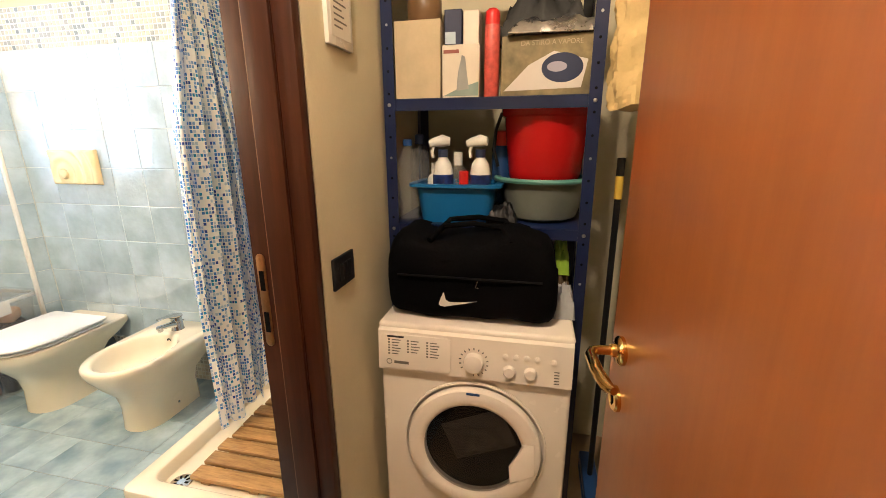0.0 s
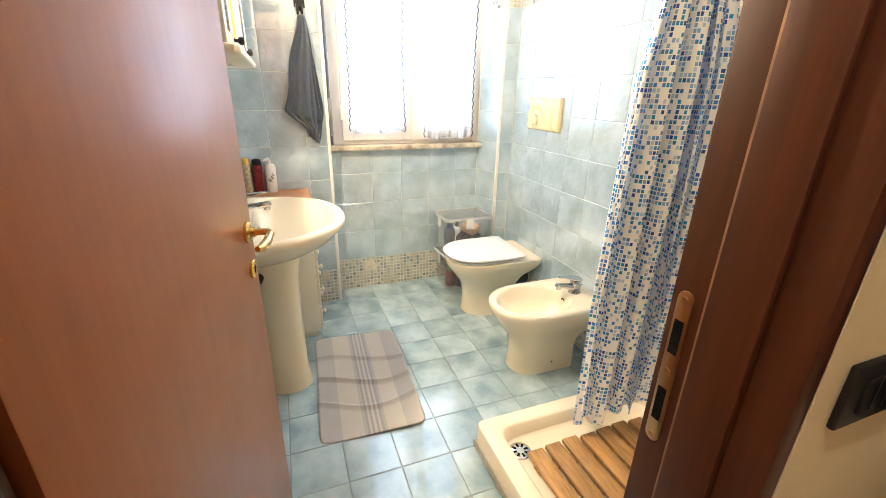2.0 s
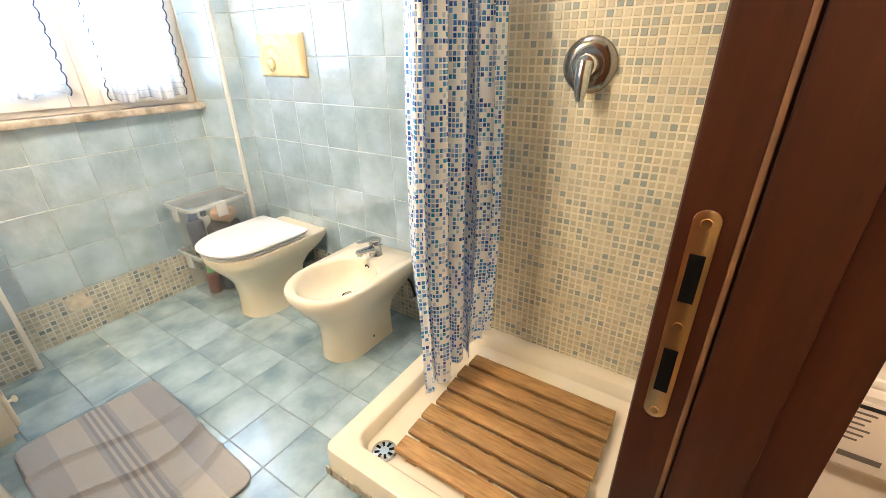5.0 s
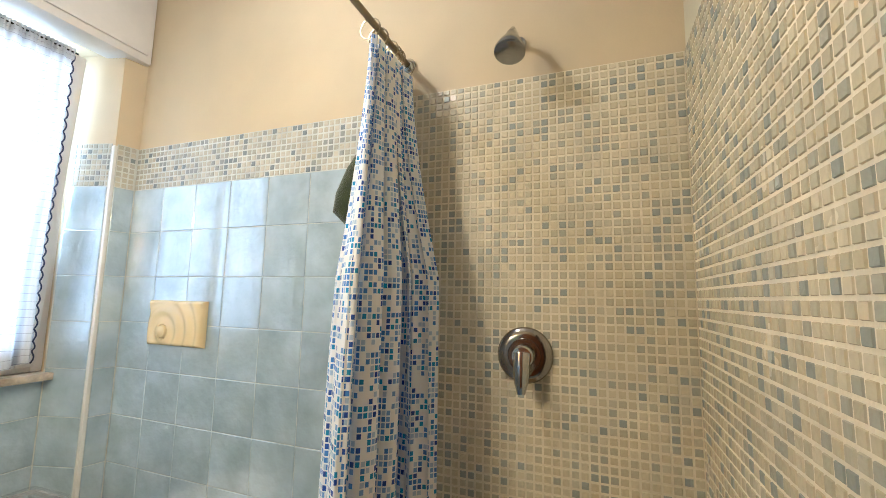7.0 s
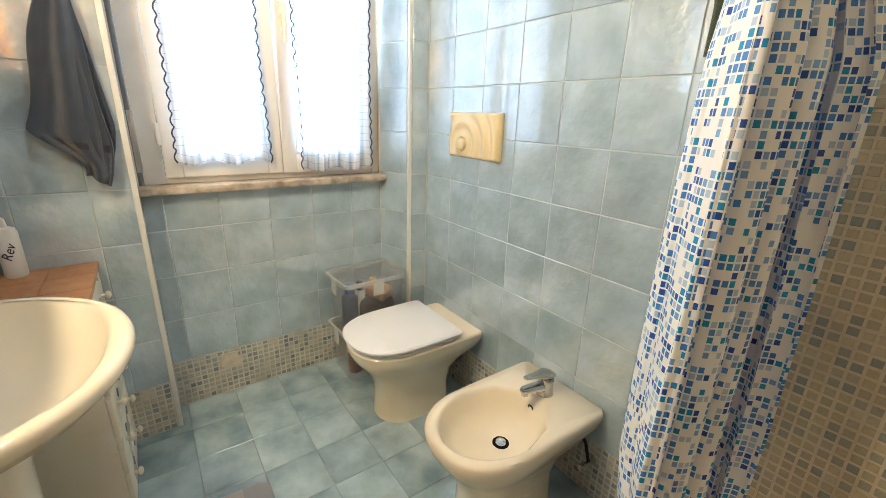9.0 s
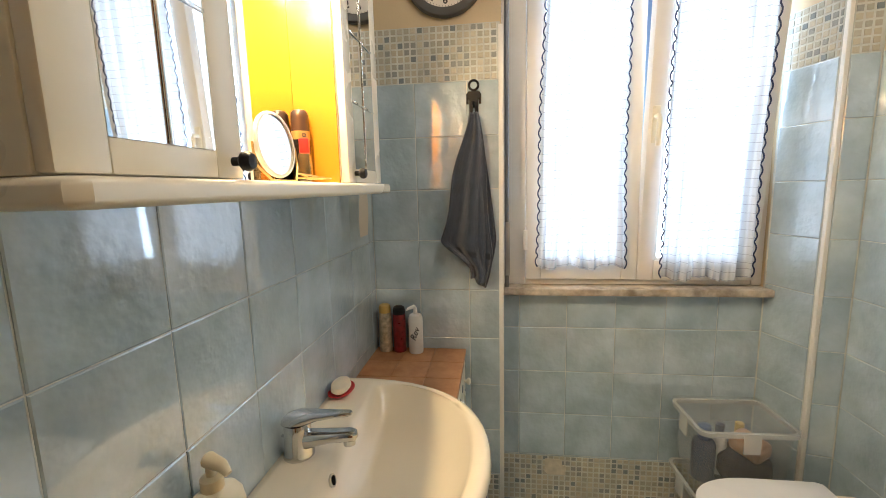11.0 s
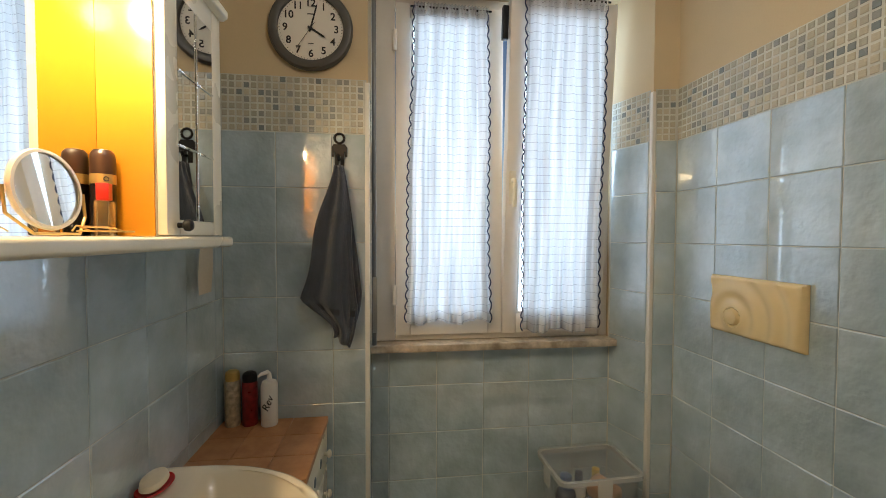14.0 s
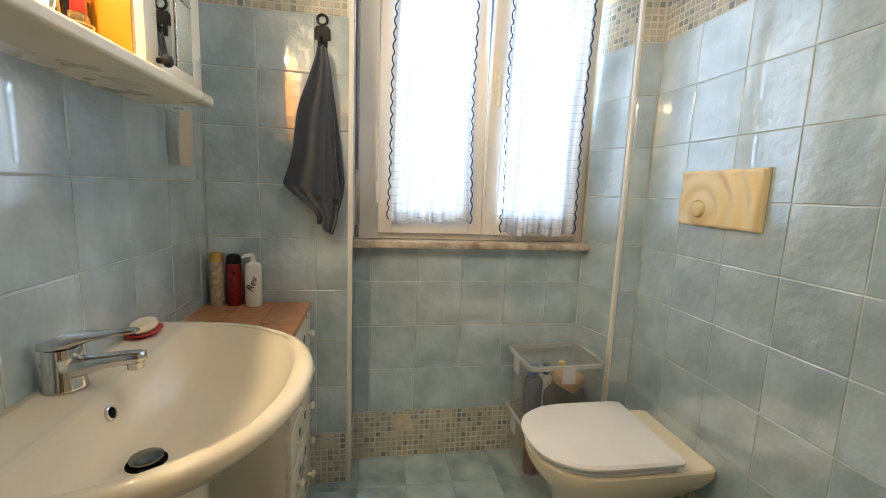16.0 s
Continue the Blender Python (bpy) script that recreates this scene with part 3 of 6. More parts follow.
def grid_cloth(name):
    """Printed shower curtain: rows of small blue squares on white."""
    m = mat(name, (0.8, 0.82, 0.85), 0.45, bump=0.03)
    n, k = m.node_tree.nodes, m.node_tree.links
    uv, sc, fl, fr_, wn_, cr = n.new("ShaderNodeUVMap"), n.new("ShaderNodeVectorMath"), n.new("ShaderNodeVectorMath"), n.new("ShaderNodeVectorMath"), n.new("ShaderNodeTexWhiteNoise"), n.new("ShaderNodeValToRGB")
    sc.operation, fl.operation, fr_.operation = "MULTIPLY", "FLOOR", "FRACTION"
    sc.inputs[1].default_value = (64, 64, 0)
    k.new(uv.outputs[0], sc.inputs[0])
    k.new(sc.outputs[0], fl.inputs[0])
    k.new(sc.outputs[0], fr_.inputs[0])
    k.new(fl.outputs[0], wn_.inputs["Vector"])
    cr.color_ramp.interpolation = "CONSTANT"
    stops = [(0, (0.92, 0.93, 0.95)), (0.38, (0.50, 0.64, 0.82)), (0.53, (0.07, 0.25, 0.68)), (0.73, (0.02, 0.085, 0.42)), (0.81, (0.015, 0.29, 0.60)), (0.91, (0.22, 0.42, 0.76))]
    while len(cr.color_ramp.elements) < len(stops):
        cr.color_ramp.elements.new(0.5)
    for e, (p, c) in zip(cr.color_ramp.elements, stops):
        e.position, e.color = p, (*c, 1)
    k.new(wn_.outputs["Value"], cr.inputs[0])
    sep, masks = n.new("ShaderNodeSeparateXYZ"), []
    k.new(fr_.outputs[0], sep.inputs[0])
    for o in (0, 1):
        q = n.new("ShaderNodeMath")
        q.operation = "COMPARE"
        q.inputs[1].default_value, q.inputs[2].default_value = 0.5, 0.385
        k.new(sep.outputs[o], q.inputs[0])
        masks.append(q)
    mul, mx = n.new("ShaderNodeMath"), n.new("ShaderNodeMix")
    mul.operation, mx.data_type = "MULTIPLY", "RGBA"
    k.new(masks[0].outputs[0], mul.inputs[0])
    k.new(masks[1].outputs[0], mul.inputs[1])
    k.new(mul.outputs[0], mx.inputs[0])
    mx.inputs[6].default_value = (0.92, 0.94, 0.97, 1)
    k.new(cr.outputs[0], mx.inputs[7])
    b = n["Principled BSDF"]
    k.new(mx.outputs[2], b.inputs["Base Color"])
    tr, ms = n.new("ShaderNodeBsdfTranslucent"), n.new("ShaderNodeMixShader")
    ms.inputs[0].default_value = 0.15
    k.new(mx.outputs[2], tr.inputs[0])
    k.new(b.outputs[0], ms.inputs[1])
    k.new(tr.outputs[0], ms.inputs[2])
    k.new(ms.outputs[0], n["Material Output"].inputs[0])
    return m


bronze = mat("dull_bronze", (0.30, 0.24, 0.15), 0.32, 1.0, var=0.12, bump=0.0)
cur = thing("shower_curtain", pose(0, 0, 0), "blue and white mosaic-print shower curtain drawn aside", "shower curtain")


def curtain_at(u, v):
    """u along the gathered cloth, from the free edge to the wall, v from the top down."""
    z = 2.165 - 2.050 * v
    ph = 2 * math.pi * 5.2 * u + 0.5 * math.sin(2.2 * v + 3 * u)
    belly = math.sin(math.pi * min(1, v * 1.02) ** 1.2)
    hang, foot = min(1, v / 0.35) ** 1.5, max(0, v - 0.75) / 0.25
    y = 2.075 - 0.150 * hang - 0.050 * max(0, v - 0.35) / 0.65 * (1 - u) - 0.020 * foot + u * (0.245 + 0.135 * hang - 0.03 * foot)
    x = -1.112 + (0.035 + 0.045 * u + 0.045 * u * v) * hang + 0.065 * foot * (1 - u) - 0.012 * belly * (1 - u)
    swell = 0.024 + 0.020 * hang + 0.016 * belly - 0.012 * foot
    x += swell * math.sin(ph) + 0.010 * math.sin(3.3 * ph + 1.2 * v) * hang
    y += 0.020 * math.cos(1.3 * ph + v) + 0.010 * math.sin(4.1 * ph + 0.8 * v)
    hem = (0.012 + 0.02 * math.sin(ph * 0.5) + 0.05 * u) * v ** 8
    return (x, min(y, 2.343), z + hem)


# the print follows the length of the cloth, not the gathered width
run = [0.0]
for i in range(300):
    run.append(run[-1] + sum((Vector(curtain_at((i + 1) / 300, v)) - Vector(curtain_at(i / 300, v))).length for v in (0.3, 0.6, 0.8)) / 3 * 1.3)
part("fabric", sheet(B(), curtain_at, 300, 90, 2.05, 2.035, run), grid_cloth("shower_curtain_print"), cur, smooth=180)
for i in range(9):
    x, y, z = curtain_at((i + 0.25) / 9.2, 0.005)
    part("ring", tube(B(), arc((-1.115, y, 2.192), 0.034, 0, 354, 18, "xz"), 0.0022, 6), bronze, cur, "thin bronze curtain ring")
rail = thing("curtain_rail", pose(-1.115, 0, 2.220), "dull bronze shower curtain rail", "curtain rail")
part("tube", tube(B(), [(0, 0.632, 0), (0, 2.348, 0)], 0.011, 14), bronze, rail)
part("wall_cup", lathe(B(), [(0, 0), (0.028, 0), (0.028, 0.006), (0.016, 0.02), (0, 0.02)], 20, wallm("-y", (0, 2.351, 0))), chrome, rail)
part("wall_cup", lathe(B(), [(0, 0), (0.028, 0), (0.028, 0.006), (0.016, 0.02), (0, 0.02)], 20, wallm("+y", (0, 0.612, 0))), chrome, rail)
mix = thing("shower_mixer", wallm("-y", (-0.697, 2.3495, 1.222)), "chrome single-lever shower mixer on mosaic wall", "shower mixer")
# plate chrome coloured dark to paint in its reflection of the dark room
dark_chrome = mat("dark_reflection_chrome", (0.36, 0.33, 0.30), 0.14, 1.0, var=0.1, bump=0.0)
part("plate", lathe(B(), [(0, 0), (0.083, 0), (0.083, 0.004), (0.078, 0.010), (0.060, 0.016), (0.050, 0.0165), (0.048, 0.014), (0, 0.014)], 40), dark_chrome, mix)
part("cartridge", lathe(B(), [(0.034, 0.013), (0.033, 0.05), (0.028, 0.058), (0, 0.06)], 28), chrome, mix)
part("lever", tube(B(), [(0, 0.01, 0.055), (0, -0.03, 0.066), (0, -0.07, 0.070), (0, -0.100, 0.068)], 0.02, 14, [0.024, 0.024, 0.02, 0.012]), chrome, mix)
sh = thing("wall_shower", pose(-0.715, 2.352, 2.20), "chrome wall shower head with short arm", "shower head")
part("arm", tube(B(), [(0, 0, 0.02), (0, -0.06, 0.02), (0, -0.10, 0.01), (0, -0.125, -0.025)], 0.0095, 12), chrome, sh)
part("rose", lathe(B(), [(0.012, 0.05), (0.018, 0.03), (0.035, 0.0), (0.046, -0.025), (0.046, -0.034), (0.040, -0.038), (0, -0.036)], 28, pose(0, -0.138, -0.060, -18, 0, 0)), mat("dull_chrome", (0.35, 0.34, 0.33), 0.22, 1.0), sh)
part("wall_flange", lathe(B(), [(0, 0), (0.026, 0), (0.024, 0.006), (0.012, 0.012), (0, 0.012)], 20, wallm("-y", (0, -0.003, 0.02))), chrome, sh)
loofah = mat("olive_terry_cloth", (0.050, 0.065, 0.022), 0.95, var=0.3, scale=30, fine=300, bump=1.0, sheen=0.3)
lf = thing("bath_mitt", pose(-1.285, 2.30, 1.59), "olive green bath mitt hanging from a hook", "bath mitt")
part("mitt", tube(B(), [(0.075, 0, 0.35), (0.05, -0.005, 0.30), (0.02, -0.01, 0.22), (-0.015, -0.01, 0.14), (-0.03, -0.01, 0.09), (-0.01, -0.01, 0.055)], 0.04, 16, [0.012, 0.032, 0.048, 0.050, 0.044, 0.02]), loofah, lf)
part("loop", tube(B(), [(0.01, 0, 0.07), (0.018, 0, 0.0), (0.016, 0, -0.10), (0.046, 0, -0.105), (0.05, 0, 0.06)], 0.014, 10), loofah, lf, "folded green strap")
part("hook", tube(B(), [(0.075, 0.05, 0.39), (0.075, 0.01, 0.39), (0.075, 0.0, 0.35)], 0.005, 8), brass, lf, "small brass hook")

# ---- toilet and bidet ----
def dring(hw, yb, yf, z, n=22, p=2.3, cx=0.0):
    """A D-shaped ring: straight at the back yb, round in front at yf."""
    L = min(hw * 1.25, (yb - yf) * 0.8)
    yc, out = yf + L, []
    for i in range(n + 1):
        a = math.pi * i / n
        c, s = math.cos(a), math.sin(a)
        out.append((cx + hw * math.copysign(abs(c) ** (2 / p), c), yc - L * abs(s) ** (2 / p), z))
    return out + [(cx - hw, yb - 0.02, z), (cx - hw + 0.012, yb, z), (cx + hw - 0.012, yb, z), (cx + hw, yb - 0.02, z)]


wc = thing("toilet", pose(-2.222, 2.349, 0), "cream floor-standing toilet with closed white lid", "toilet")
rings = [dring(0.125, -0.14, -0.462, 0.0), dring(0.122, -0.14, -0.46, 0.02), dring(0.112, -0.14, -0.455, 0.12), dring(0.118, -0.13, -0.47, 0.20), dring(0.150, -0.10, -0.515, 0.265), dring(0.182, -0.03, -0.560, 0.32), dring(0.192, 0.0, -0.575, 0.352), dring(0.192, 0.0, -0.577, 0.378), dring(0.186, -0.004, -0.570, 0.385)]
part("bowl", loft(B(), rings), ceramic, wc)
part("seat", loft(B(), [dring(0.176, -0.145, -0.565, 0.3855), dring(0.190, -0.14, -0.580, 0.391), dring(0.191, -0.14, -0.581, 0.399), dring(0.180, -0.145, -0.570, 0.405)]), seat_white, wc)
part("lid", loft(B(), [dring(0.184, -0.125, -0.574, 0.408, p=2.5), dring(0.197, -0.12, -0.588, 0.413, p=2.5), dring(0.198, -0.12, -0.589, 0.421, p=2.5), dring(0.190, -0.127, -0.580, 0.429, p=2.5), dring(0.10, -0.20, -0.48, 0.433, p=2.5)]), seat_white, wc, "closed white plastic lid")
part("outlet_pipe", tube(B(), [(0, -0.145, 0.19), (0, -0.002, 0.19)], 0.05, 20), mat("grey_rubber", (0.10, 0.12, 0.13), 0.5), wc, "dark grey outlet sleeve")
for x in (-0.075, 0.075):
    part("lid_hinge", lathe(B(), [(0.010, -0.02), (0.010, 0.02)], 12, pose(x, -0.115, 0.399, 0, 90, 0)), seat_white, wc)

def ering(hw, yb, yf, z, n=22):
    """An oval ring with as many points as a D-shaped one."""
    yc, L = (yb + yf) / 2, (yb - yf) / 2
    turns = [math.pi * i / n for i in range(n + 1)] + [math.pi + math.pi * i / 5 for i in range(1, 5)]
    return [(hw * math.cos(a), yc - L * math.sin(a), z) for a in turns]


bd = thing("bidet", pose(-1.572, 2.349, 0), "cream ceramic floor-standing bidet", "bidet")
rings = [dring(0.108, -0.13, -0.470, 0.0), dring(0.106, -0.13, -0.468, 0.02), dring(0.10, -0.13, -0.465, 0.12), dring(0.112, -0.12, -0.478, 0.19), dring(0.150, -0.07, -0.53, 0.26), dring(0.182, -0.02, -0.572, 0.325), dring(0.189, 0.0, -0.585, 0.355), dring(0.189, 0.0, -0.586, 0.376), dring(0.184, -0.006, -0.580, 0.386), ering(0.168, -0.138, -0.562, 0.387), ering(0.160, -0.146, -0.553, 0.384), ering(0.152, -0.154, -0.545, 0.372), ering(0.138, -0.168, -0.522, 0.325), ering(0.105, -0.20, -0.46, 0.28), ering(0.03, -0.28, -0.34, 0.262)]
part("bowl", loft(B(), rings), ceramic, bd, smooth=60)
part("waste_hole", lathe(B(), [(0, 0), (0.029, 0), (0.029, 0.0025), (0, 0.0025)], 24, pose(0, -0.308, 0.262)), hole_shade, bd, "dark waste opening")
part("waste", lathe(B(), [(0, 0), (0.024, 0), (0.022, 0.004), (0.014, 0.005), (0.012, 0.002), (0, 0.002)], 24, pose(0, -0.308, 0.266) @ Matrix.Scale(0.8, 4)), chrome, bd, "chrome waste plug")
part("overflow", lathe(B(), [(0, 0), (0.012, 0), (0.012, 0.003), (0.008, 0.003), (0.007, 0), (0, 0)], 16, pose(0, -0.170, 0.350, 105, 0, 0)), black_plastic, bd)
for x in (-0.1005, 0.1005):
    part("fixing_recess", box(B(), x - 0.002, x + 0.002, -0.30, -0.235, 0.03, 0.105, 0.001), ceramic, bd)
    part("fixing_bolt", lathe(B(), [(0, 0), (0.007, 0), (0.006, 0.004), (0, 0.005)], 12, pose(x + math.copysign(0.002, x), -0.275, 0.055, 0, math.copysign(90, x), 0)), chrome, bd)


def bar(bm, rows, n=16, p=2.8):
    """A tapering bar along y: rows of (y, z, half width, half height)."""
    rings = []
    for y, z, hw, hh in rows:
        cs = [(math.cos(2 * math.pi * i / n), math.sin(2 * math.pi * i / n)) for i in range(n)]
        rings.append([(hw * math.copysign(abs(c) ** (2 / p), c), y, z + hh * math.copysign(abs(q) ** (2 / p), q)) for c, q in cs])
    return loft(bm, rings)


def basin_tap(parent, x, y, z, turn, reach=0.10, k=1.0):
    m = pose(x, y, z, 0, 0, turn) @ Matrix.Scale(k, 4)
    t = part("tap", lathe(B(), [(0, 0), (0.0275, 0), (0.0275, 0.004), (0.0255, 0.008), (0.0235, 0.045), (0.0235, 0.060), (0.0225, 0.062), (0, 0.062)], 28), chrome, parent, "chrome single-lever mixer tap", m)
    r = reach
    part("spout", bar(B(), [(0.0, 0.026, 0.017, 0.020), (-0.03, 0.034, 0.017, 0.014), (-r * 0.6, 0.042, 0.0155, 0.010), (-r + 0.006, 0.047, 0.014, 0.0095), (-r - 0.004, 0.047, 0.011, 0.008), (-r - 0.008, 0.046, 0.004, 0.003)]), chrome, t)
    part("aerator", lathe(B(), [(0, 0.0), (0.0105, 0.0), (0.0105, 0.012), (0, 0.012)], 18, pose(0, -r + 0.007, 0.030)), chrome, t)
    part("tap_lever", bar(B(), [(0.025, 0.064, 0.010, 0.005), (0.020, 0.066, 0.019, 0.008), (0.0, 0.069, 0.0232, 0.0125), (-0.020, 0.073, 0.0205, 0.0105), (-0.045, 0.079, 0.0150, 0.0062), (-r * 0.72, 0.084, 0.0120, 0.0042), (-r * 0.95, 0.087, 0.0095, 0.0034), (-r, 0.087, 0.005, 0.002)]), chrome, t)
    part("pop_up_knob", tube(B(), [(0, 0.02, 0.032), (0, 0.036, 0.032), (0, 0.037, 0.034)], 0.005, 8, [0.003, 0.003, 0.006]), chrome, t)
    return t


basin_tap(bd, 0.0, -0.105, 0.383, 0, 0.095, 1.2)
valve = thing("angle_valve", pose(-1.40, 2.349, 0.16), "chrome angle valve with black hose behind the bidet", "valve")
part("body", tube(B(), [(0, 0, 0), (0, -0.05, 0)], 0.012, 12), chrome, valve)
part("knob", lathe(B(), [(0, 0), (0.017, 0), (0.015, 0.022), (0, 0.024)], 14, pose(0, -0.05, 0, 90, 0, 0)), chrome, valve)
part("hose", tube(B(), [(0, -0.03, 0.005), (-0.02, -0.035, 0.08), (-0.08, -0.04, 0.14), (-0.12, -0.045, 0.18)], 0.006, 8), black_plastic, valve)
fp = thing("flush_plate", wallm("-y", (-2.17, 2.3495, 1.257)), "cream plastic flush plate with wave rings and round button", "flush plate")
cream = mat("cream_plastic", (0.78, 0.62, 0.34), 0.22, var=0.03, bump=0.0, coat=0.3)
bm = B()
NX, NY = 60, 40


def plate_z(u, v):
    r = math.hypot((u - 0.30) * 0.338, (v - 0.30) * 0.19)
    edge = min(u, 1 - u) * 0.338, min(v, 1 - v) * 0.19
    e = min(1, min(edge) / 0.010)
    wave = 0.0075 * (0.5 + 0.5 * math.cos(2 * math.pi * (r - 0.03) / 0.062)) * (r > 0.03)
    return (0.010 + 0.010 * u + wave) * (1 - (1 - e) ** 2 * 0.6)


g = [[bm.verts.new((0.338 * (i / NX - 0.5), 0.19 * (j / NY - 0.5), plate_z(i / NX, j / NY))) for j in range(NY + 1)] for i in range(NX + 1)]
for i in range(NX):
    for j in range(NY):
        bm.faces.new((g[i][j], g[i + 1][j], g[i + 1][j + 1], g[i][j + 1]))
rim = [e for e in bm.edges if len(e.link_faces) == 1]
ext = bmesh.ops.extrude_edge_only(bm, edges=rim)["geom"]
for v in ext:
    if isinstance(v, bmesh.types.BMVert):
        v.co.z = 0
part("cover", bm, cream, fp)
part("button", lathe(B(), [(0.028, 0.004), (0.028, 0.020), (0.024, 0.027), (0.012, 0.031), (0, 0.032)], 28, pose(-0.068, -0.036, 0)), cream, fp, "round cream push button")

# ---- storage boxes by the window ----
def tub(name, m, w, d, h, label, lid):
    t = thing(name, m, label, "storage box", "stacked plastic boxes")
    k = 0.90
    rings = [rr(w * k, d * k, 0.02, 0.0, 3), rr(w, d, 0.025, h - 0.03, 3), rr(w + 0.02, d + 0.02, 0.03, h - 0.028, 3), rr(w + 0.02, d + 0.02, 0.03, h - 0.012, 3), rr(w - 0.004, d - 0.004, 0.024, h - 0.012, 3), rr(w - 0.008, d - 0.008, 0.022, h - 0.03, 3), rr(w * k - 0.006, d * k - 0.006, 0.018, 0.004, 3)]
    part("tub", loft(B(), rings, True, True), clear_plastic, t)
    part("rim", loft(B(), [rr(w + 0.024, d + 0.024, 0.032, h - 0.030, 3), rr(w + 0.026, d + 0.026, 0.032, h - 0.0125, 3), rr(w + 0.002, d + 0.002, 0.026, h - 0.0115, 3), rr(w + 0.001, d + 0.001, 0.026, h - 0.029, 3)], False, False), rim_plastic, t, "milky plastic rim")
    part("side_clip", box(B(), w / 2 + 0.012, w / 2 + 0.016, -0.03, 0.03, h - 0.09, h - 0.01, 0.001), rim_plastic, t)
    part("side_clip", box(B(), -0.03, 0.03, -d / 2 - 0.016, -d / 2 - 0.012, h - 0.09, h - 0.01, 0.001), rim_plastic, t)
    if lid:
        part("lid", loft(B(), [rr(w + 0.026, d + 0.026, 0.03, h - 0.011, 3), rr(w + 0.026, d + 0.026, 0.03, h, 3), rr(w - 0.02, d - 0.02, 0.02, h - 0.002, 3), rr(w - 0.03, d - 0.03, 0.02, h - 0.008, 3)]), clear_plastic, t, "clear snap-on lid")
    return t


BX, BY = -2.615, 2.035
tub("storage_box", pose(BX, BY, 0, 0, 0, 2), 0.235, 0.33, 0.285, "clear plastic box full of bottles on the floor", False)
tub("storage_box", pose(BX, BY, 0.287, 0, 0, 2), 0.235, 0.33, 0.275, "clear lidded plastic box of toiletries", True)


def bottle(name, m, r, h, material, cap, label, capr=0.5, caph=0.25, flat=1.0):
    b = thing(name, m, label, "bottle")
    body = h * (1 - caph)
    part("body", lathe(B(), [(0, 0), (r * 0.92, 0), (r, 0.006), (r, body * 0.86), (r * 0.85, body * 0.95), (r * capr, body), (0, body)], 20, Matrix.Diagonal((1, flat, 1, 1))), material, b)
    part("cap", lathe(B(), [(0, body), (r * capr * 1.15, body), (r * capr * 1.15, h * 0.985), (r * capr * 0.8, h), (0, h)], 18, Matrix.Diagonal((1, flat, 1, 1))), cap, b)
    return b


def plain(name, col, rough=0.4, **more):
    return mat(name, col, rough, var=more.pop("var", 0.06), **more)


red = plain("red_plastic", (0.62, 0.02, 0.015), 0.3)
blue_p = plain("blue_plastic", (0.02, 0.07, 0.22), 0.35)
white_p = plain("white_plastic", (0.78, 0.77, 0.73), 0.3)
yellow_p = plain("yellow_plastic", (0.70, 0.48, 0.06), 0.35)
tan_p = plain("tan_cloth", (0.48, 0.28, 0.16), 0.8, bump=0.3)
navy_p = plain("navy_plastic", (0.02, 0.03, 0.08), 0.35)
green_p = plain("green_plastic", (0.12, 0.42, 0.08), 0.35)
bottle("bottle", pose(BX + 0.02, BY - 0.09, 0.006), 0.036, 0.17, plain("maroon_plastic", (0.16, 0.03, 0.02), 0.35), green_p, "maroon bottle with green cap in the lower box")
bottle("bottle", pose(BX - 0.03, BY - 0.05, 0.006), 0.032, 0.21, blue_p, yellow_p, "blue bottle with yellow cap in the lower box")
bottle("bottle", pose(BX + 0.045, BY - 0.01, 0.006), 0.04, 0.20, navy_p, white_p, "navy bottle in the lower box")
bottle("bottle", pose(BX + 0.04, BY + 0.085, 0.006), 0.042, 0.20, navy_p, red, "dark bottle in the lower box")
bottle("bottle", pose(BX + 0.02, BY - 0.105, 0.294), 0.042, 0.225, navy_p, blue_p, "navy blue bottle in the upper box")
bottle("bottle", pose(BX - 0.02, BY - 0.03, 0.294), 0.028, 0.21, white_p, navy_p, "white bottle in the upper box")
bottle("bottle", pose(BX - 0.05, BY + 0.06, 0.294), 0.028, 0.20, yellow_p, yellow_p, "pale yellow bottle in the upper box")
whole("sponge", box(B(), -0.06, 0.06, -0.045, 0.045, 0, 0.07, 0.02, 3), tan_p, pose(BX + 0.03, BY + 0.055, 0.415, 12, 8, 30), "tan bath sponge in the upper box", "sponge")
dark_cloth_bag = plain("brown_cloth", (0.035, 0.022, 0.018), 0.8, bump=0.3)
whole("pouch", box(B(), -0.07, 0.075, -0.075, 0.105, 0, 0.115, 0.035, 4), dark_cloth_bag, pose(BX, BY + 0.03, 0.294), "dark brown toiletry pouch in the upper box", "pouch")
whole("pouch", box(B(), -0.06, 0.03, -0.06, 0.12, 0, 0.19, 0.03, 4), dark_cloth_bag, pose(BX - 0.03, BY + 0.01, 0.006), "dark cloth pouch standing in the lower box", "pouch")

# ---- washbasin ----
sk = thing("washbasin", pose(-1.838, 0.619, 0.030), "cream ceramic pedestal washbasin", "washbasin")


def bring(hw, yb, yf, z, n=30, p=2.15):
    """An oval washbasin ring, cut straight along the wall at yb; the front lies at yf."""
    L = yf - yb
    out = []
    for i in range(n + 1):
        a = math.pi * i / n
        c, s = math.cos(a), math.sin(a)
        taper = 0.93 + 0.07 * math.sin(a)
        out.append((hw * math.copysign(abs(c) ** (2 / p), c) * taper, yb + L * abs(s) ** (1.75 / p), z))
    return out


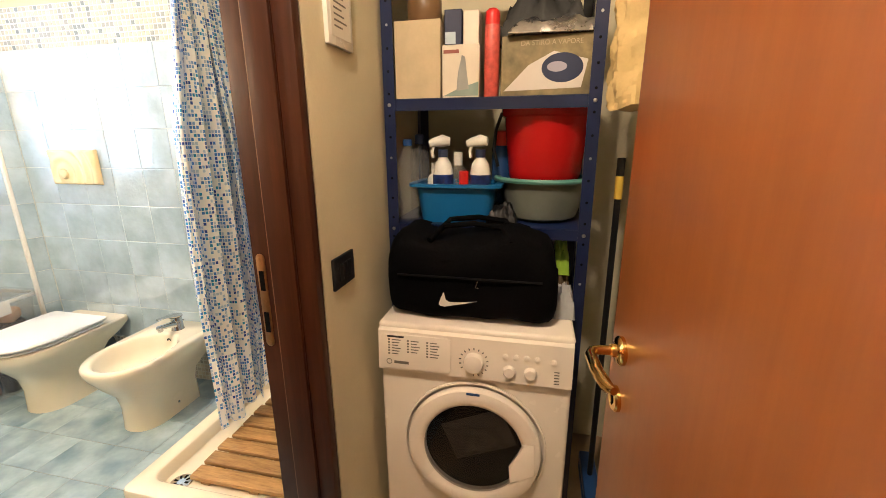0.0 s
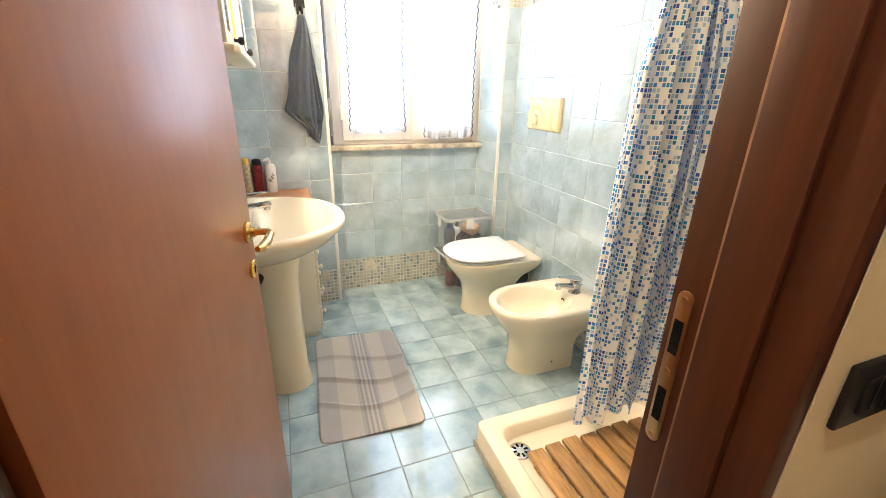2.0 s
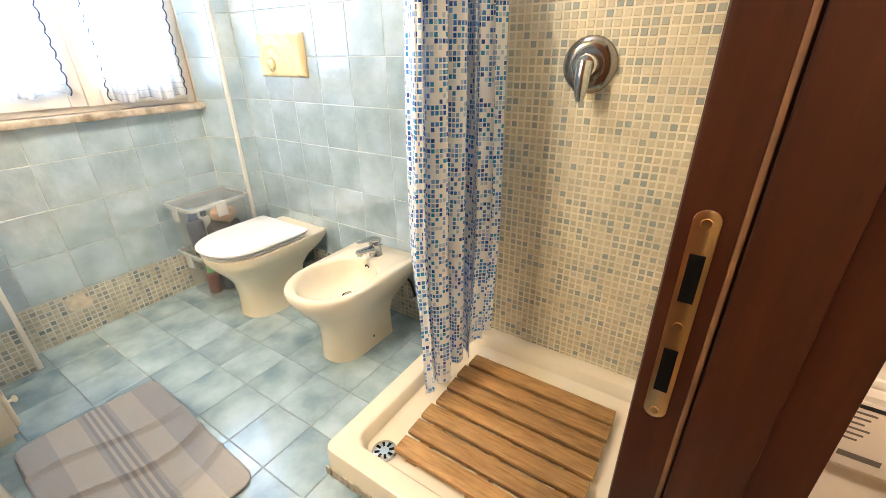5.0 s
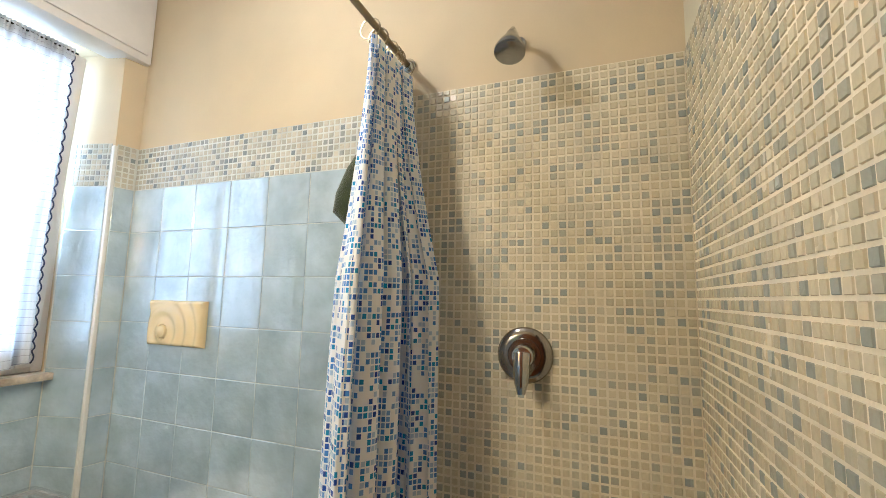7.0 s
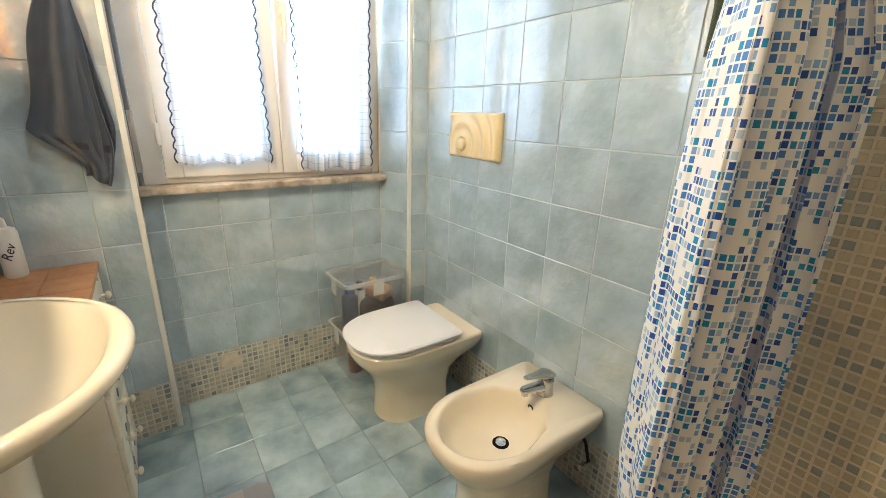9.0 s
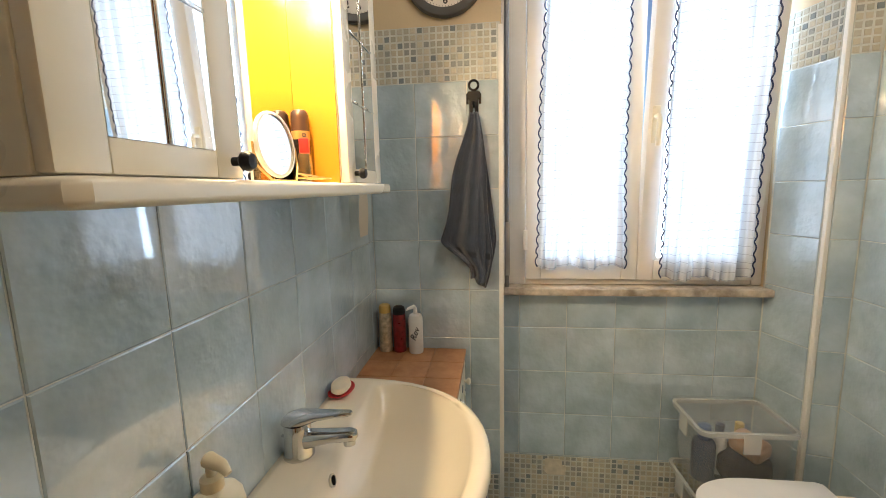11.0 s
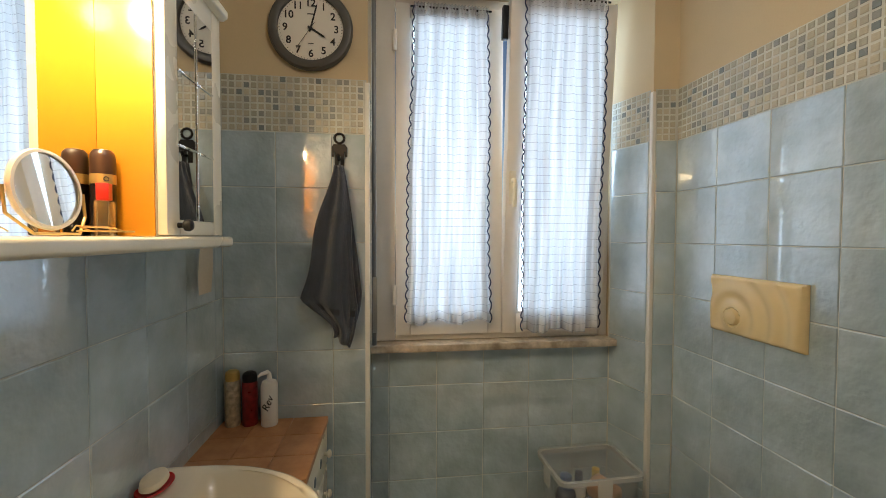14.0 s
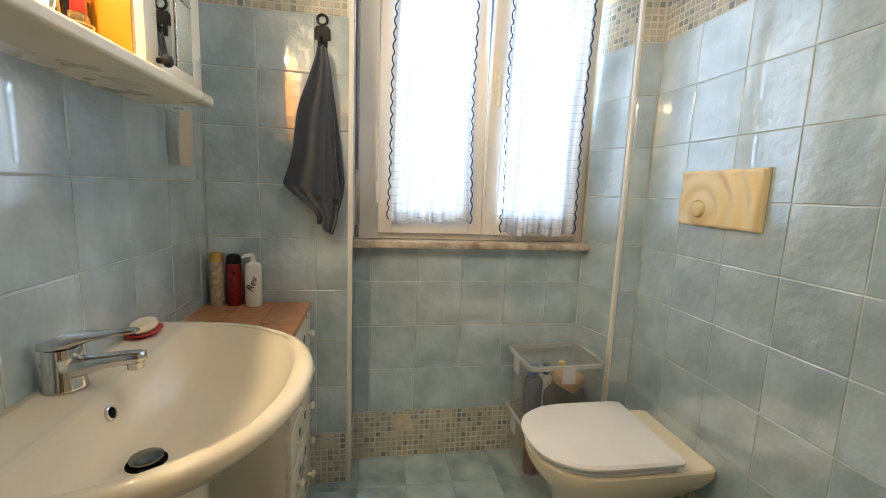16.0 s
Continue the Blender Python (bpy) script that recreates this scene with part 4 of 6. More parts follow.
rings = [bring(0.10, 0.02, 0.24, 0.62), bring(0.17, 0.005, 0.33, 0.66), bring(0.300, 0.0, 0.415, 0.72), bring(0.375, 0.0, 0.462, 0.772), bring(0.400, 0.0, 0.480, 0.792), bring(0.407, 0.0, 0.486, 0.806), bring(0.402, 0.0, 0.481, 0.819), bring(0.388, 0.0, 0.468, 0.826), bring(0.374, 0.015, 0.454, 0.8235), bring(0.364, 0.094, 0.446, 0.8225), bring(0.358, 0.110, 0.441, 0.8185)]
inner = []
for hw, yb, yf, z in ((0.350, 0.118, 0.436, 0.812), (0.318, 0.130, 0.412, 0.770), (0.250, 0.140, 0.360, 0.722), (0.12, 0.155, 0.275, 0.692), (0.04, 0.185, 0.225, 0.688)):
    inner.append(bring(hw, yb, yf, z))
part("basin", loft(B(), rings + inner), ceramic, sk, smooth=100)


def pring(hw, hd, z, cy=0.17):
    return [(hw * math.copysign(abs(math.cos(a)) ** 0.8, math.cos(a)), cy + hd * math.copysign(abs(math.sin(a)) ** 0.8, math.sin(a)), z) for a in (2 * math.pi * i / 28 for i in range(28))]


part("pedestal", loft(B(), [pring(0.112, 0.105, -0.030), pring(0.110, 0.103, -0.015), pring(0.092, 0.09, 0.06), pring(0.088, 0.085, 0.35), pring(0.096, 0.092, 0.55), pring(0.12, 0.11, 0.66)]), ceramic, sk)
part("waste_ring", lathe(B(), [(0, 0), (0.034, 0), (0.034, 0.003), (0.030, 0.004), (0.028, 0.0015), (0, 0.0015)], 30, pose(0.075, 0.195, 0.690)), hole_shade, sk, "dark waste opening")
part("waste", lathe(B(), [(0, 0), (0.010, 0), (0.010, 0.010), (0.028, 0.010), (0.028, 0.013), (0.018, 0.016), (0, 0.017)], 28, pose(0.075, 0.195, 0.690)), mat("dark_grey_chrome", (0.30, 0.30, 0.30), 0.16, 1.0), sk, "chrome pop-up waste")
part("overflow", lathe(B(), [(0.0145, -0.004), (0.0145, 0.004), (0.0105, 0.005), (0.0095, 0.002), (0.0095, -0.004)], 22, pose(0.055, 0.127, 0.782, -72, 0, 0), False, False), chrome, sk, "chrome overflow ring")
part("overflow_hole", lathe(B(), [(0, 0), (0.0098, 0), (0.0098, 0.0025), (0, 0.0025)], 18, pose(0.055, 0.127, 0.782, -72, 0, 0)), hole_shade, sk, "dark overflow hole")
basin_tap(sk, 0.028, 0.040, 0.8245, 176, 0.105, 1.30)
trap = thing("waste_trap", pose(-1.70, 0.617, 0), "dark waste pipe and valves under the washbasin", "pipe")
part("pipe", tube(B(), [(0, 0.0, 0.60), (0, 0.06, 0.60), (-0.03, 0.10, 0.60), (-0.08, 0.12, 0.63)], 0.016, 12), black_plastic, trap)
for x in (0.09, -0.22):
    part("valve", tube(B(), [(x, 0.0, 0.58), (x, 0.045, 0.58), (x, 0.05, 0.62)], 0.010, 10), chrome, trap)
    part("knob", lathe(B(), [(0, 0), (0.014, 0), (0.012, 0.02), (0, 0.02)], 12, pose(x, 0.045, 0.58, -90, 0, 0)), black_plastic, trap)

sd = thing("soap_dish", pose(-2.105, 0.650, 0.857), "small red soap dish on the washbasin", "soap dish")
part("tray", lathe(B(), [(0, 0), (0.040, 0), (0.052, 0.008), (0.050, 0.010), (0.038, 0.004), (0, 0.004)], 24, Matrix.Diagonal((1.1, 0.72, 1, 1))), red, sd)
whole("soap_bar", lathe(B(), [(0, 0), (0.030, 0.002), (0.044, 0.012), (0.040, 0.024), (0.022, 0.031), (0, 0.032)], 24, Matrix.Diagonal((1.15, 0.68, 1, 1))), plain("cream_soap", (0.84, 0.72, 0.52), 0.35), pose(-2.10, 0.652, 0.864, 4, 0, 12), "cream bar of soap on a red dish", "soap")

dp = thing("soap_dispenser", pose(-1.532, 0.656, 0.8565, 0, 0, 160), "cream liquid soap dispenser with blue label", "soap dispenser")
fl = Matrix.Diagonal((1, 0.66, 1, 1))
part("bottle", lathe(B(), [(0, 0), (0.046, 0), (0.052, 0.008), (0.052, 0.085), (0.048, 0.105), (0.038, 0.120), (0.024, 0.128), (0.016, 0.130), (0, 0.130)], 28, fl), plain("cream_bottle", (0.82, 0.74, 0.55), 0.3), dp)
bm = B()
loft(bm, [[(0.0526 * math.cos(a), 0.0526 * 0.66 * math.sin(a), z) for a in (radians(-150 + 12 * i) for i in range(11))] for z in (0.022, 0.078)], False, False, False)
part("label", bm, plain("blue_print", (0.05, 0.08, 0.30), 0.4, var=0.7, scale=60), dp, "blue printed label")
part("collar", lathe(B(), [(0.018, 0.129), (0.018, 0.148), (0.008, 0.152), (0.008, 0.172), (0, 0.172)], 18), plain("cream_pump", (0.80, 0.66, 0.42), 0.35), dp)
part("pump", tube(B(), [(0, 0.004, 0.178), (0, -0.03, 0.178), (0, -0.045, 0.168)], 0.009, 12, [0.013, 0.010, 0.006]), plain("cream_nozzle", (0.80, 0.66, 0.42), 0.35), dp)

# ---- dresser with bottles ----
dr = thing("drawer_unit", pose(-2.405, 0.62, 0), "white chest of drawers with terracotta tiled top", "drawers")
part("carcass", box(B(), -0.205, 0.205, 0.0, 0.352, 0.03, 0.775, 0.003), lacquer, dr)
part("plinth", box(B(), -0.195, 0.195, 0.01, 0.335, 0.0, 0.030), lacquer, dr)
# grey plates put the shade of drawer cut-outs into colour; nothing is cut
heart = plain("grey_cutout_shade", (0.12, 0.16, 0.18), 0.6)
for i in range(5):
    z = 0.05 + i * 0.145
    d = part("drawer", box(B(), -0.198, 0.198, 0.3522, 0.368, z, z + 0.135, 0.004), lacquer, dr)
    for x in (-0.12, 0.12):
        part("knob", lathe(B(), [(0.006, 0), (0.006, 0.010), (0.014, 0.016), (0.014, 0.022), (0.008, 0.027), (0, 0.028)], 16, pose(x, 0.368, z + 0.068, -90, 0, 0)), lacquer, d, "round white knob")
        part("painted_motif", outline(B(), [(0.013 * math.cos(q) * (1 + 0.3 * math.cos(2 * q)), 0.017 * math.sin(q)) for q in (2 * math.pi * j / 16 for j in range(16))], 0, 0.0012), heart, d, "flat grey plate in place of a cut-out", wallm("+y", (x * 0.45, 0.3682, z + 0.068)))
top = part("top", box(B(), -0.207, 0.207, -0.004, 0.372, 0.7752, 0.795, 0.004), terracotta, dr, "terracotta board top")
for i in range(3):
    for j in range(3):
        part("top_tile", box(B(), -0.207 + i * 0.138 + 0.001, -0.207 + (i + 1) * 0.138 - 0.001, -0.004 + j * 0.1255 + 0.001, -0.004 + (j + 1) * 0.1255 - 0.001, 0.7952, 0.7985, 0.001, 1), wood_mat("terracotta_tile", (0.36, 0.15, 0.06), (0.52, 0.27, 0.12), 0.38, (5, 5, 5), 3.0, rand=0.12) if not (i or j) else bpy.data.materials["terracotta_tile"], top)
ZD = 0.7990


def spray(name, m, r, h, body, cap, label):
    b = thing(name, m, label, "spray can")
    part("can", lathe(B(), [(0, 0), (r * 0.95, 0), (r, 0.003), (r, h * 0.80), (r * 0.9, h * 0.83), (0, h * 0.83)], 24), body, b)
    part("cap", lathe(B(), [(r * 0.93, h * 0.805), (r * 0.95, h * 0.92), (r * 0.85, h * 0.97), (r * 0.5, h), (0, h)], 24), cap, b)
    return b


gold = mat("gold_lacquer", (0.62, 0.42, 0.14), 0.3, 0.7)
spray("spray_can", pose(-2.575, 0.663, ZD), 0.026, 0.200, mat("champagne_print", (0.55, 0.47, 0.33), 0.35, 0.3, var=0.35, scale=60), gold, "gold hair spray can on the drawers")
spray("spray_can", pose(-2.575, 0.722, ZD), 0.026, 0.192, plain("dark_red_print", (0.22, 0.010, 0.012), 0.3, var=0.35, scale=50), black_plastic, "dark red spray can with black cap")
pb = thing("pump_bottle", pose(-2.565, 0.792, ZD), "white pump bottle with scripted black lettering", "pump bottle")
part("bottle", lathe(B(), [(0, 0), (0.027, 0), (0.029, 0.004), (0.029, 0.145), (0.024, 0.158), (0.012, 0.163), (0, 0.163)], 24), white_p, pb)
part("pump", tube(B(), [(0, 0, 0.16), (0, 0, 0.186), (0.004, -0.004, 0.192), (0.022, -0.022, 0.190), (0.030, -0.030, 0.184)], 0.006, 10, [0.010, 0.007, 0.008, 0.006, 0.004]), white_p, pb)


def text(parent, body, size, material, m, name="lettering", depth=0.0006, shear=0.0, bold=0.0):
    cu = bpy.data.curves.new(name, "FONT")
    cu.body, cu.size, cu.extrude, cu.align_x, cu.align_y, cu.shear, cu.offset = body, size, depth, "CENTER", "CENTER", shear, bold
    tmp = bpy.data.objects.new(name, cu)
    scene.collection.objects.link(tmp)
    bpy.context.view_layer.update()
    me = bpy.data.meshes.new_from_object(tmp.evaluated_get(bpy.context.evaluated_depsgraph_get()))
    bpy.data.objects.remove(tmp)
    me.materials.clear()
    me.materials.append(material)
    ob = new(name, me)
    ob.parent = parent
    ob.matrix_local = m
    return ob


ink = plain("black_ink", (0.02, 0.02, 0.022), 0.6)
text(pb, "Rev", 0.036, ink, pose(0.0293, 0.002, 0.085) @ Matrix(((0, 0, 1, 0), (1, 0, 0, 0), (0, 1, 0, 0), (0, 0, 0, 1))) @ pose(0, 0, 0, 0, 0, 68), shear=0.3)

# ---- wall cabinet with lamps ----
cb = thing("mirror_cabinet", pose(0, 0.6145, 0), "white bathroom wall cabinet with glazed doors, niche and lit bulbs", "wall cabinet")
CX0, CXA, CXB, CX1 = -2.215, -1.935, -1.515, -1.262
CZ0, CZ1 = 1.478, 2.055
mirror = mat("mirror", (0.86, 0.88, 0.88), 0.015, 1.0, var=0.0, bump=0.0, rvar=0.0)
bm = B()
box(bm, CX0, CXA, 0, 0.138, CZ0, CZ1, 0.002)
part("side_cupboard", bm, lacquer, cb)
part("side_cupboard", box(B(), CXB, CX1, 0, 0.138, CZ0, CZ1, 0.002), lacquer, cb)
bm = B()
outline(bm, [(CX0 - 0.008, 0), (CX1 + 0.008, 0), (CX1 + 0.008, 0.172), (CX1 - 0.005, 0.186), (CX0 + 0.005, 0.186), (CX0 - 0.008, 0.172)], 1.450, CZ0 - 0.0005, 0.008, 3)
part("bottom_shelf", bm, lacquer, cb)
bm = B()
outline(bm, [(CX0 - 0.012, 0), (CX1 + 0.012, 0), (CX1 + 0.012, 0.165), (CX1, 0.178), (CX0, 0.178), (CX0 - 0.012, 0.165)], CZ1 + 0.0005, CZ1 + 0.028, 0.008, 3)
part("cornice", bm, lacquer, cb)
part("valance", box(B(), CXA + 0.001, CXB - 0.001, 0.137, 0.155, 1.965, CZ1, 0.003), lacquer, cb)
part("lamp_board", box(B(), CXA + 0.001, CXB - 0.001, 0.0, 0.137, 2.010, 2.025, 0.002), lacquer, cb)
part("back_mirror", box(B(), CXA + 0.001, CXB - 0.001, 0.0, 0.032, CZ0, 2.0095), mirror, cb, "mirror at the back of the niche")
niche_yellow = mat("yellow_niche_lacquer", (0.56, 0.225, 0.014), 0.22, var=0.04, scale=4, bump=0.01, coat=0.3)
for x0, x1 in ((CXA + 0.0005, CXA + 0.004), (CXB - 0.004, CXB - 0.0005)) if CXA < CXB else ((CXA - 0.004, CXA - 0.0005), (CXB + 0.0005, CXB + 0.004)):
    part("niche_lining", box(B(), x0, x1, 0.0325, 0.1365, CZ0 + 0.001, 2.0095), niche_yellow, cb, "yellow lining of the lit niche")
bulb_mat = mat("lit_bulb", (1.0, 0.76, 0.43), 0.4, var=0.0, bump=0.0, emit=BULB_GLOW)
for bx in (-1.650, -1.838):
    part("socket", lathe(B(), [(0.020, 0.0), (0.020, 0.032), (0.016, 0.036)], 18, pose(bx, 0.082, 1.976)), white_p, cb, "white lamp socket")
    b = part("bulb", lathe(B(), [(0.013, 0.052), (0.016, 0.046), (0.026, 0.030), (0.031, 0.012), (0.030, -0.004), (0.022, -0.020), (0.010, -0.029), (0, -0.030)], 24, pose(bx, 0.082, 1.950) @ Matrix.Scale(0.78, 4)), bulb_mat, cb, "lit warm globe bulb")


def glazed_door(x0, x1, knob_x, rows):
    d = part("cupboard_door", B_frame(x0, x1), lacquer, cb, "white glazed door")
    part("door_mirror", box(B(), x0 + 0.052, x1 - 0.052, 0.1545, 0.157, CZ0 + 0.036, CZ1 - 0.055), mirror, d, "mirror glass in the door")
    xm = (x0 + x1) / 2
    bm = B()
    box(bm, xm - 0.0025, xm + 0.0025, 0.1572, 0.1600, CZ0 + 0.036, CZ1 - 0.055, 0.001)
    h = (CZ1 - CZ0 - 0.091) / rows
    for i in range(1, rows):
        z = CZ0 + 0.036 + i * h
        box(bm, x0 + 0.052, xm - 0.0026, 0.1572, 0.1600, z - 0.0025, z + 0.0025, 0.001)
        box(bm, xm + 0.0026, x1 - 0.052, 0.1572, 0.1600, z - 0.0025, z + 0.0025, 0.001)
    part("glazing_bar", bm, mirror, d, "bevelled glazing bars")
    part("knob", lathe(B(), [(0.006, 0), (0.006, 0.010), (0.0125, 0.015), (0.0135, 0.022), (0.010, 0.028), (0, 0.030)], 18, pose(knob_x, 0.158, CZ0 + 0.024, -90, 0, 0)), black_plastic, d, "round black knob")


def B_frame(x0, x1):
    bm = B()
    w = 0.052
    box(bm, x0, x0 + w, 0.139, 0.158, CZ0 + 0.002, CZ1, 0.003)
    box(bm, x1 - w, x1, 0.139, 0.158, CZ0 + 0.002, CZ1, 0.003)
    box(bm, x0 + w, x1 - w, 0.139, 0.158, CZ0 + 0.002, CZ0 + 0.036, 0.003)
    box(bm, x0 + w, x1 - w, 0.139, 0.158, CZ1 - 0.055, CZ1, 0.003)
    return bm


glazed_door(CX0 + 0.001, CXA - 0.001, CXA - 0.045, 3)
glazed_door(CXB + 0.001, CX1 - 0.001, CXB + 0.022, 3)
YS, ZS = 0.6145, 1.4785
sm = thing("shaving_mirror", pose(-1.728, YS + 0.090, ZS, 0, 0, -4) @ Matrix.Scale(0.80, 4), "round white-rimmed tilting shaving mirror on a shelf", "mirror")
q = pose(0, 0, 0.088, 90 - 5, 0, 180)
part("rim", lathe(B(), [(0.070, -0.006), (0.076, -0.005), (0.078, 0.0), (0.076, 0.006), (0.070, 0.0065)], 40, q, False, False), white_p, sm)
part("glass", lathe(B(), [(0, 0.002), (0.0705, 0.002), (0.0705, -0.004), (0, -0.004)], 40, q), mirror, sm)
bm = B()
tube(bm, [(-0.085, 0, 0.088), (-0.085, 0.004, 0.04), (-0.05, 0.02, 0.004), (0.05, 0.02, 0.004), (0.085, 0.004, 0.04), (0.085, 0, 0.088)], 0.003, 8)
part("wire_stand", bm, gold, sm, "gold wire stand")
deo = thing("deodorant_can", pose(-1.9085, YS + 0.0565, ZS), "black deodorant can with domed brown cap and gold band", "spray can")
part("can", lathe(B(), [(0, 0), (0.0195, 0), (0.0205, 0.003), (0.0205, 0.102), (0, 0.102)], 28), plain("black_lacquer", (0.012, 0.009, 0.008), 0.25), deo)
part("band", lathe(B(), [(0.0207, 0.100), (0.0209, 0.101), (0.0209, 0.118), (0.0207, 0.119)], 28), gold, deo, "gold band")
part("cap", lathe(B(), [(0.0206, 0.119), (0.0206, 0.150), (0.0190, 0.160), (0.0150, 0.166), (0.0060, 0.1685), (0, 0.169)], 28), plain("brown_cap", (0.045, 0.020, 0.010), 0.28), deo, "domed dark brown cap")
part("printed_mark", tube(B(), arc((0.0, 0.0, 0.0), 0.004, 0, 340, 14, "xy"), 0.0009, 5), ink, deo, "", pose(0.0150, 0.0150, 0.1095, 90, 0, 135))
pf = thing("perfume_bottle", pose(-1.868, YS + 0.083, ZS, 0, 0, 15), "square glass perfume bottle with red cap", "perfume")
part("flask", box(B(), -0.020, 0.020, -0.012, 0.012, 0, 0.065, 0.004), mat("amber_glass", (0.85, 0.62, 0.30), 0.04, trans=0.92, bump=0.0), pf)
part("cap", box(B(), -0.011, 0.011, -0.010, 0.010, 0.066, 0.098, 0.002), red, pf)
sp = thing("eyeglasses", pose(-1.775, YS + 0.145, ZS + 0.004, 0, 0, 10), "thin gold-rimmed eyeglasses folded on the shelf", "eyeglasses")
for x in (-0.034, 0.034):
    part("rim", tube(B(), arc((x, 0, 0.004), 0.024, 0, 352, 22, "xy"), 0.0013, 6), gold, sp)
part("bridge", tube(B(), arc((0, 0.004, 0.004), 0.010, 20, 160, 8, "xy"), 0.0013, 6), gold, sp)
for x, e in ((-0.058, 0.05), (0.058, -0.05)):
    part("temple", tube(B(), [(x, 0, 0.005), (x, -0.012, 0.010), (e, -0.020, 0.012), (e * 1.3, -0.018, 0.004)], 0.0014, 6), gold, sp)
brush = thing("cloth_strip", pose(-2.402, 0.652, 1.298), "pale cloth strip hanging under the cabinet end", "cloth strip")
part("strip", sheet(B(), lambda u, v: (-0.045 + 0.09 * u + 0.006 * v, 0.003 * math.sin(4 * v + 2 * u), 0.165 * (1 - v)), 8, 14, 0.06, 0.17), plain("linen", (0.55, 0.48, 0.38), 0.9, bump=0.3), brush)
part("hook", tube(B(), [(0, -0.036, 0.172), (0, -0.01, 0.172), (0, -0.002, 0.160)], 0.003, 8), chrome, brush)

# ---- clock, hook, towel, pipe ----
ck = thing("wall_clock", wallm("+x", (X_WIN + 0.002, 0.937, 2.238)), "round wall clock with grey rim and white dial", "clock")
grey_rim = plain("grey_plastic_rim", (0.085, 0.083, 0.078), 0.4)
part("rim", lathe(B(), [(0.125, 0.0), (0.150, 0.0), (0.152, 0.012), (0.146, 0.026), (0.132, 0.030), (0.118, 0.024), (0.116, 0.012)], 56, None, True, False), grey_rim, ck)
dial = part("dial", lathe(B(), [(0.119, 0.0), (0.119, 0.0125), (0, 0.0125)], 48), plain("white_dial", (0.80, 0.77, 0.70), 0.5, var=0.02), ck)
for i in range(1, 13):
    a = radians(90 - 30 * i)
    text(dial, str(i), 0.037, ink, pose(0.091 * math.cos(a), 0.091 * math.sin(a), 0.0130), "numeral", bold=0.0007)
for i in range(60):
    a = radians(6 * i)
    part("minute_mark", box(B(), -0.0006, 0.0006, 0.1085, 0.1125 if i % 5 else 0.1145, 0.0127, 0.0132), ink, dial, "", pose(0, 0, 0, 0, 0, 6 * i))
part("maker_mark", box(B(), -0.012, 0.012, 0.050, 0.054, 0.0127, 0.0132), grey_rim, dial)
part("maker_mark", box(B(), -0.010, 0.010, -0.056, -0.053, 0.0127, 0.0132), grey_rim, dial)


def pointer(name, length, w, deg, z, tail):
    part(name, outline(B(), [(-w, -tail), (w, -tail), (w, length * 0.8), (0, length), (-w, length * 0.8)], z, z + 0.001), ink, ck, "black clock pointer", pose(0, 0, 0, 0, 0, -deg))


pointer("hour_pointer", 0.062, 0.0035, 121, 0.0150, 0.012)
pointer("minute_pointer", 0.095, 0.0028, 15, 0.0165, 0.015)
pointer("second_pointer", 0.098, 0.0008, 214, 0.0180, 0.025)
part("hub", lathe(B(), [(0.006, 0.0128), (0.006, 0.019), (0, 0.0195)], 16), ink, ck)

hk = thing("wall_hook", wallm("+x", (X_WIN + 0.0065, 1.037, 1.815)), "black figure-shaped wall hook", "hook")
part("figure", outline(B(), [(-0.004, -0.075), (-0.004, -0.035), (0.004, -0.035), (0.004, -0.075), (0.017, -0.075), (0.017, -0.022), (0.020, -0.022), (0.020, -0.040), (0.028, -0.040), (0.028, -0.004), (0.020, 0.006), (-0.020, 0.006), (-0.028, -0.004), (-0.028, -0.040), (-0.020, -0.040), (-0.020, -0.022), (-0.017, -0.022), (-0.017, -0.075)], 0, 0.008), black_plastic, hk)
part("ring", tube(B(), arc((0, 0.028, 0.005), 0.0175, 0, 354, 28, "xy"), 0.0045, 8), black_plastic, hk)
part("peg", tube(B(), [(0, -0.05, 0.01), (0, -0.055, 0.035), (0, -0.04, 0.045)], 0.006, 10), black_plastic, hk)
terry = mat("dark_grey_terry", (0.030, 0.042, 0.068), 0.95, var=0.2, scale=25, fine=380, bump=0.9, sheen=0.4)
tw = thing("hand_towel", wallm("+x", (X_WIN + 0.03, 1.037, 1.705)), "dark grey terry hand towel hanging from a hook", "towel")


def towel_at(front):
    def f(u, v):
        s = v ** 0.8
        k = max(0, v - 0.76) / 0.24
        if front:
            xr = 0.018 + 0.060 * s + 0.006 * math.sin(8 * v)
            xl = -0.018 - 0.132 * min(1, (s * 1.12) ** 1.25) + 0.008 * math.sin(11 * v + 1)
        else:
            xr = 0.016 + 0.080 * s
            xl = -0.014 - 0.060 * s
        xr -= 0.045 * k ** 1.5
        xl += (xr - 0.055 - xl) * (math.sin(1.5708 * k) ** 1.3 if front else k ** 1.6)
        x = xl + (xr - xl) * u
        fold = (0.020 * math.sin(2 * math.pi * 1.7 * u + 1.6 * v + 0.6)) * (0.35 + s) + 0.0015 * math.sin(2 * math.pi * 3.1 * u + 7 * v)
        z = (0.024 if front else 0.004) + fold * 0.7 + 0.012 * math.sin(math.pi * u)
        length = 0.645 if front else 0.585
        return (x, 0.03 - length * v + 0.02 * math.cos(3 * u) * v, max(z, -0.015))
    return f


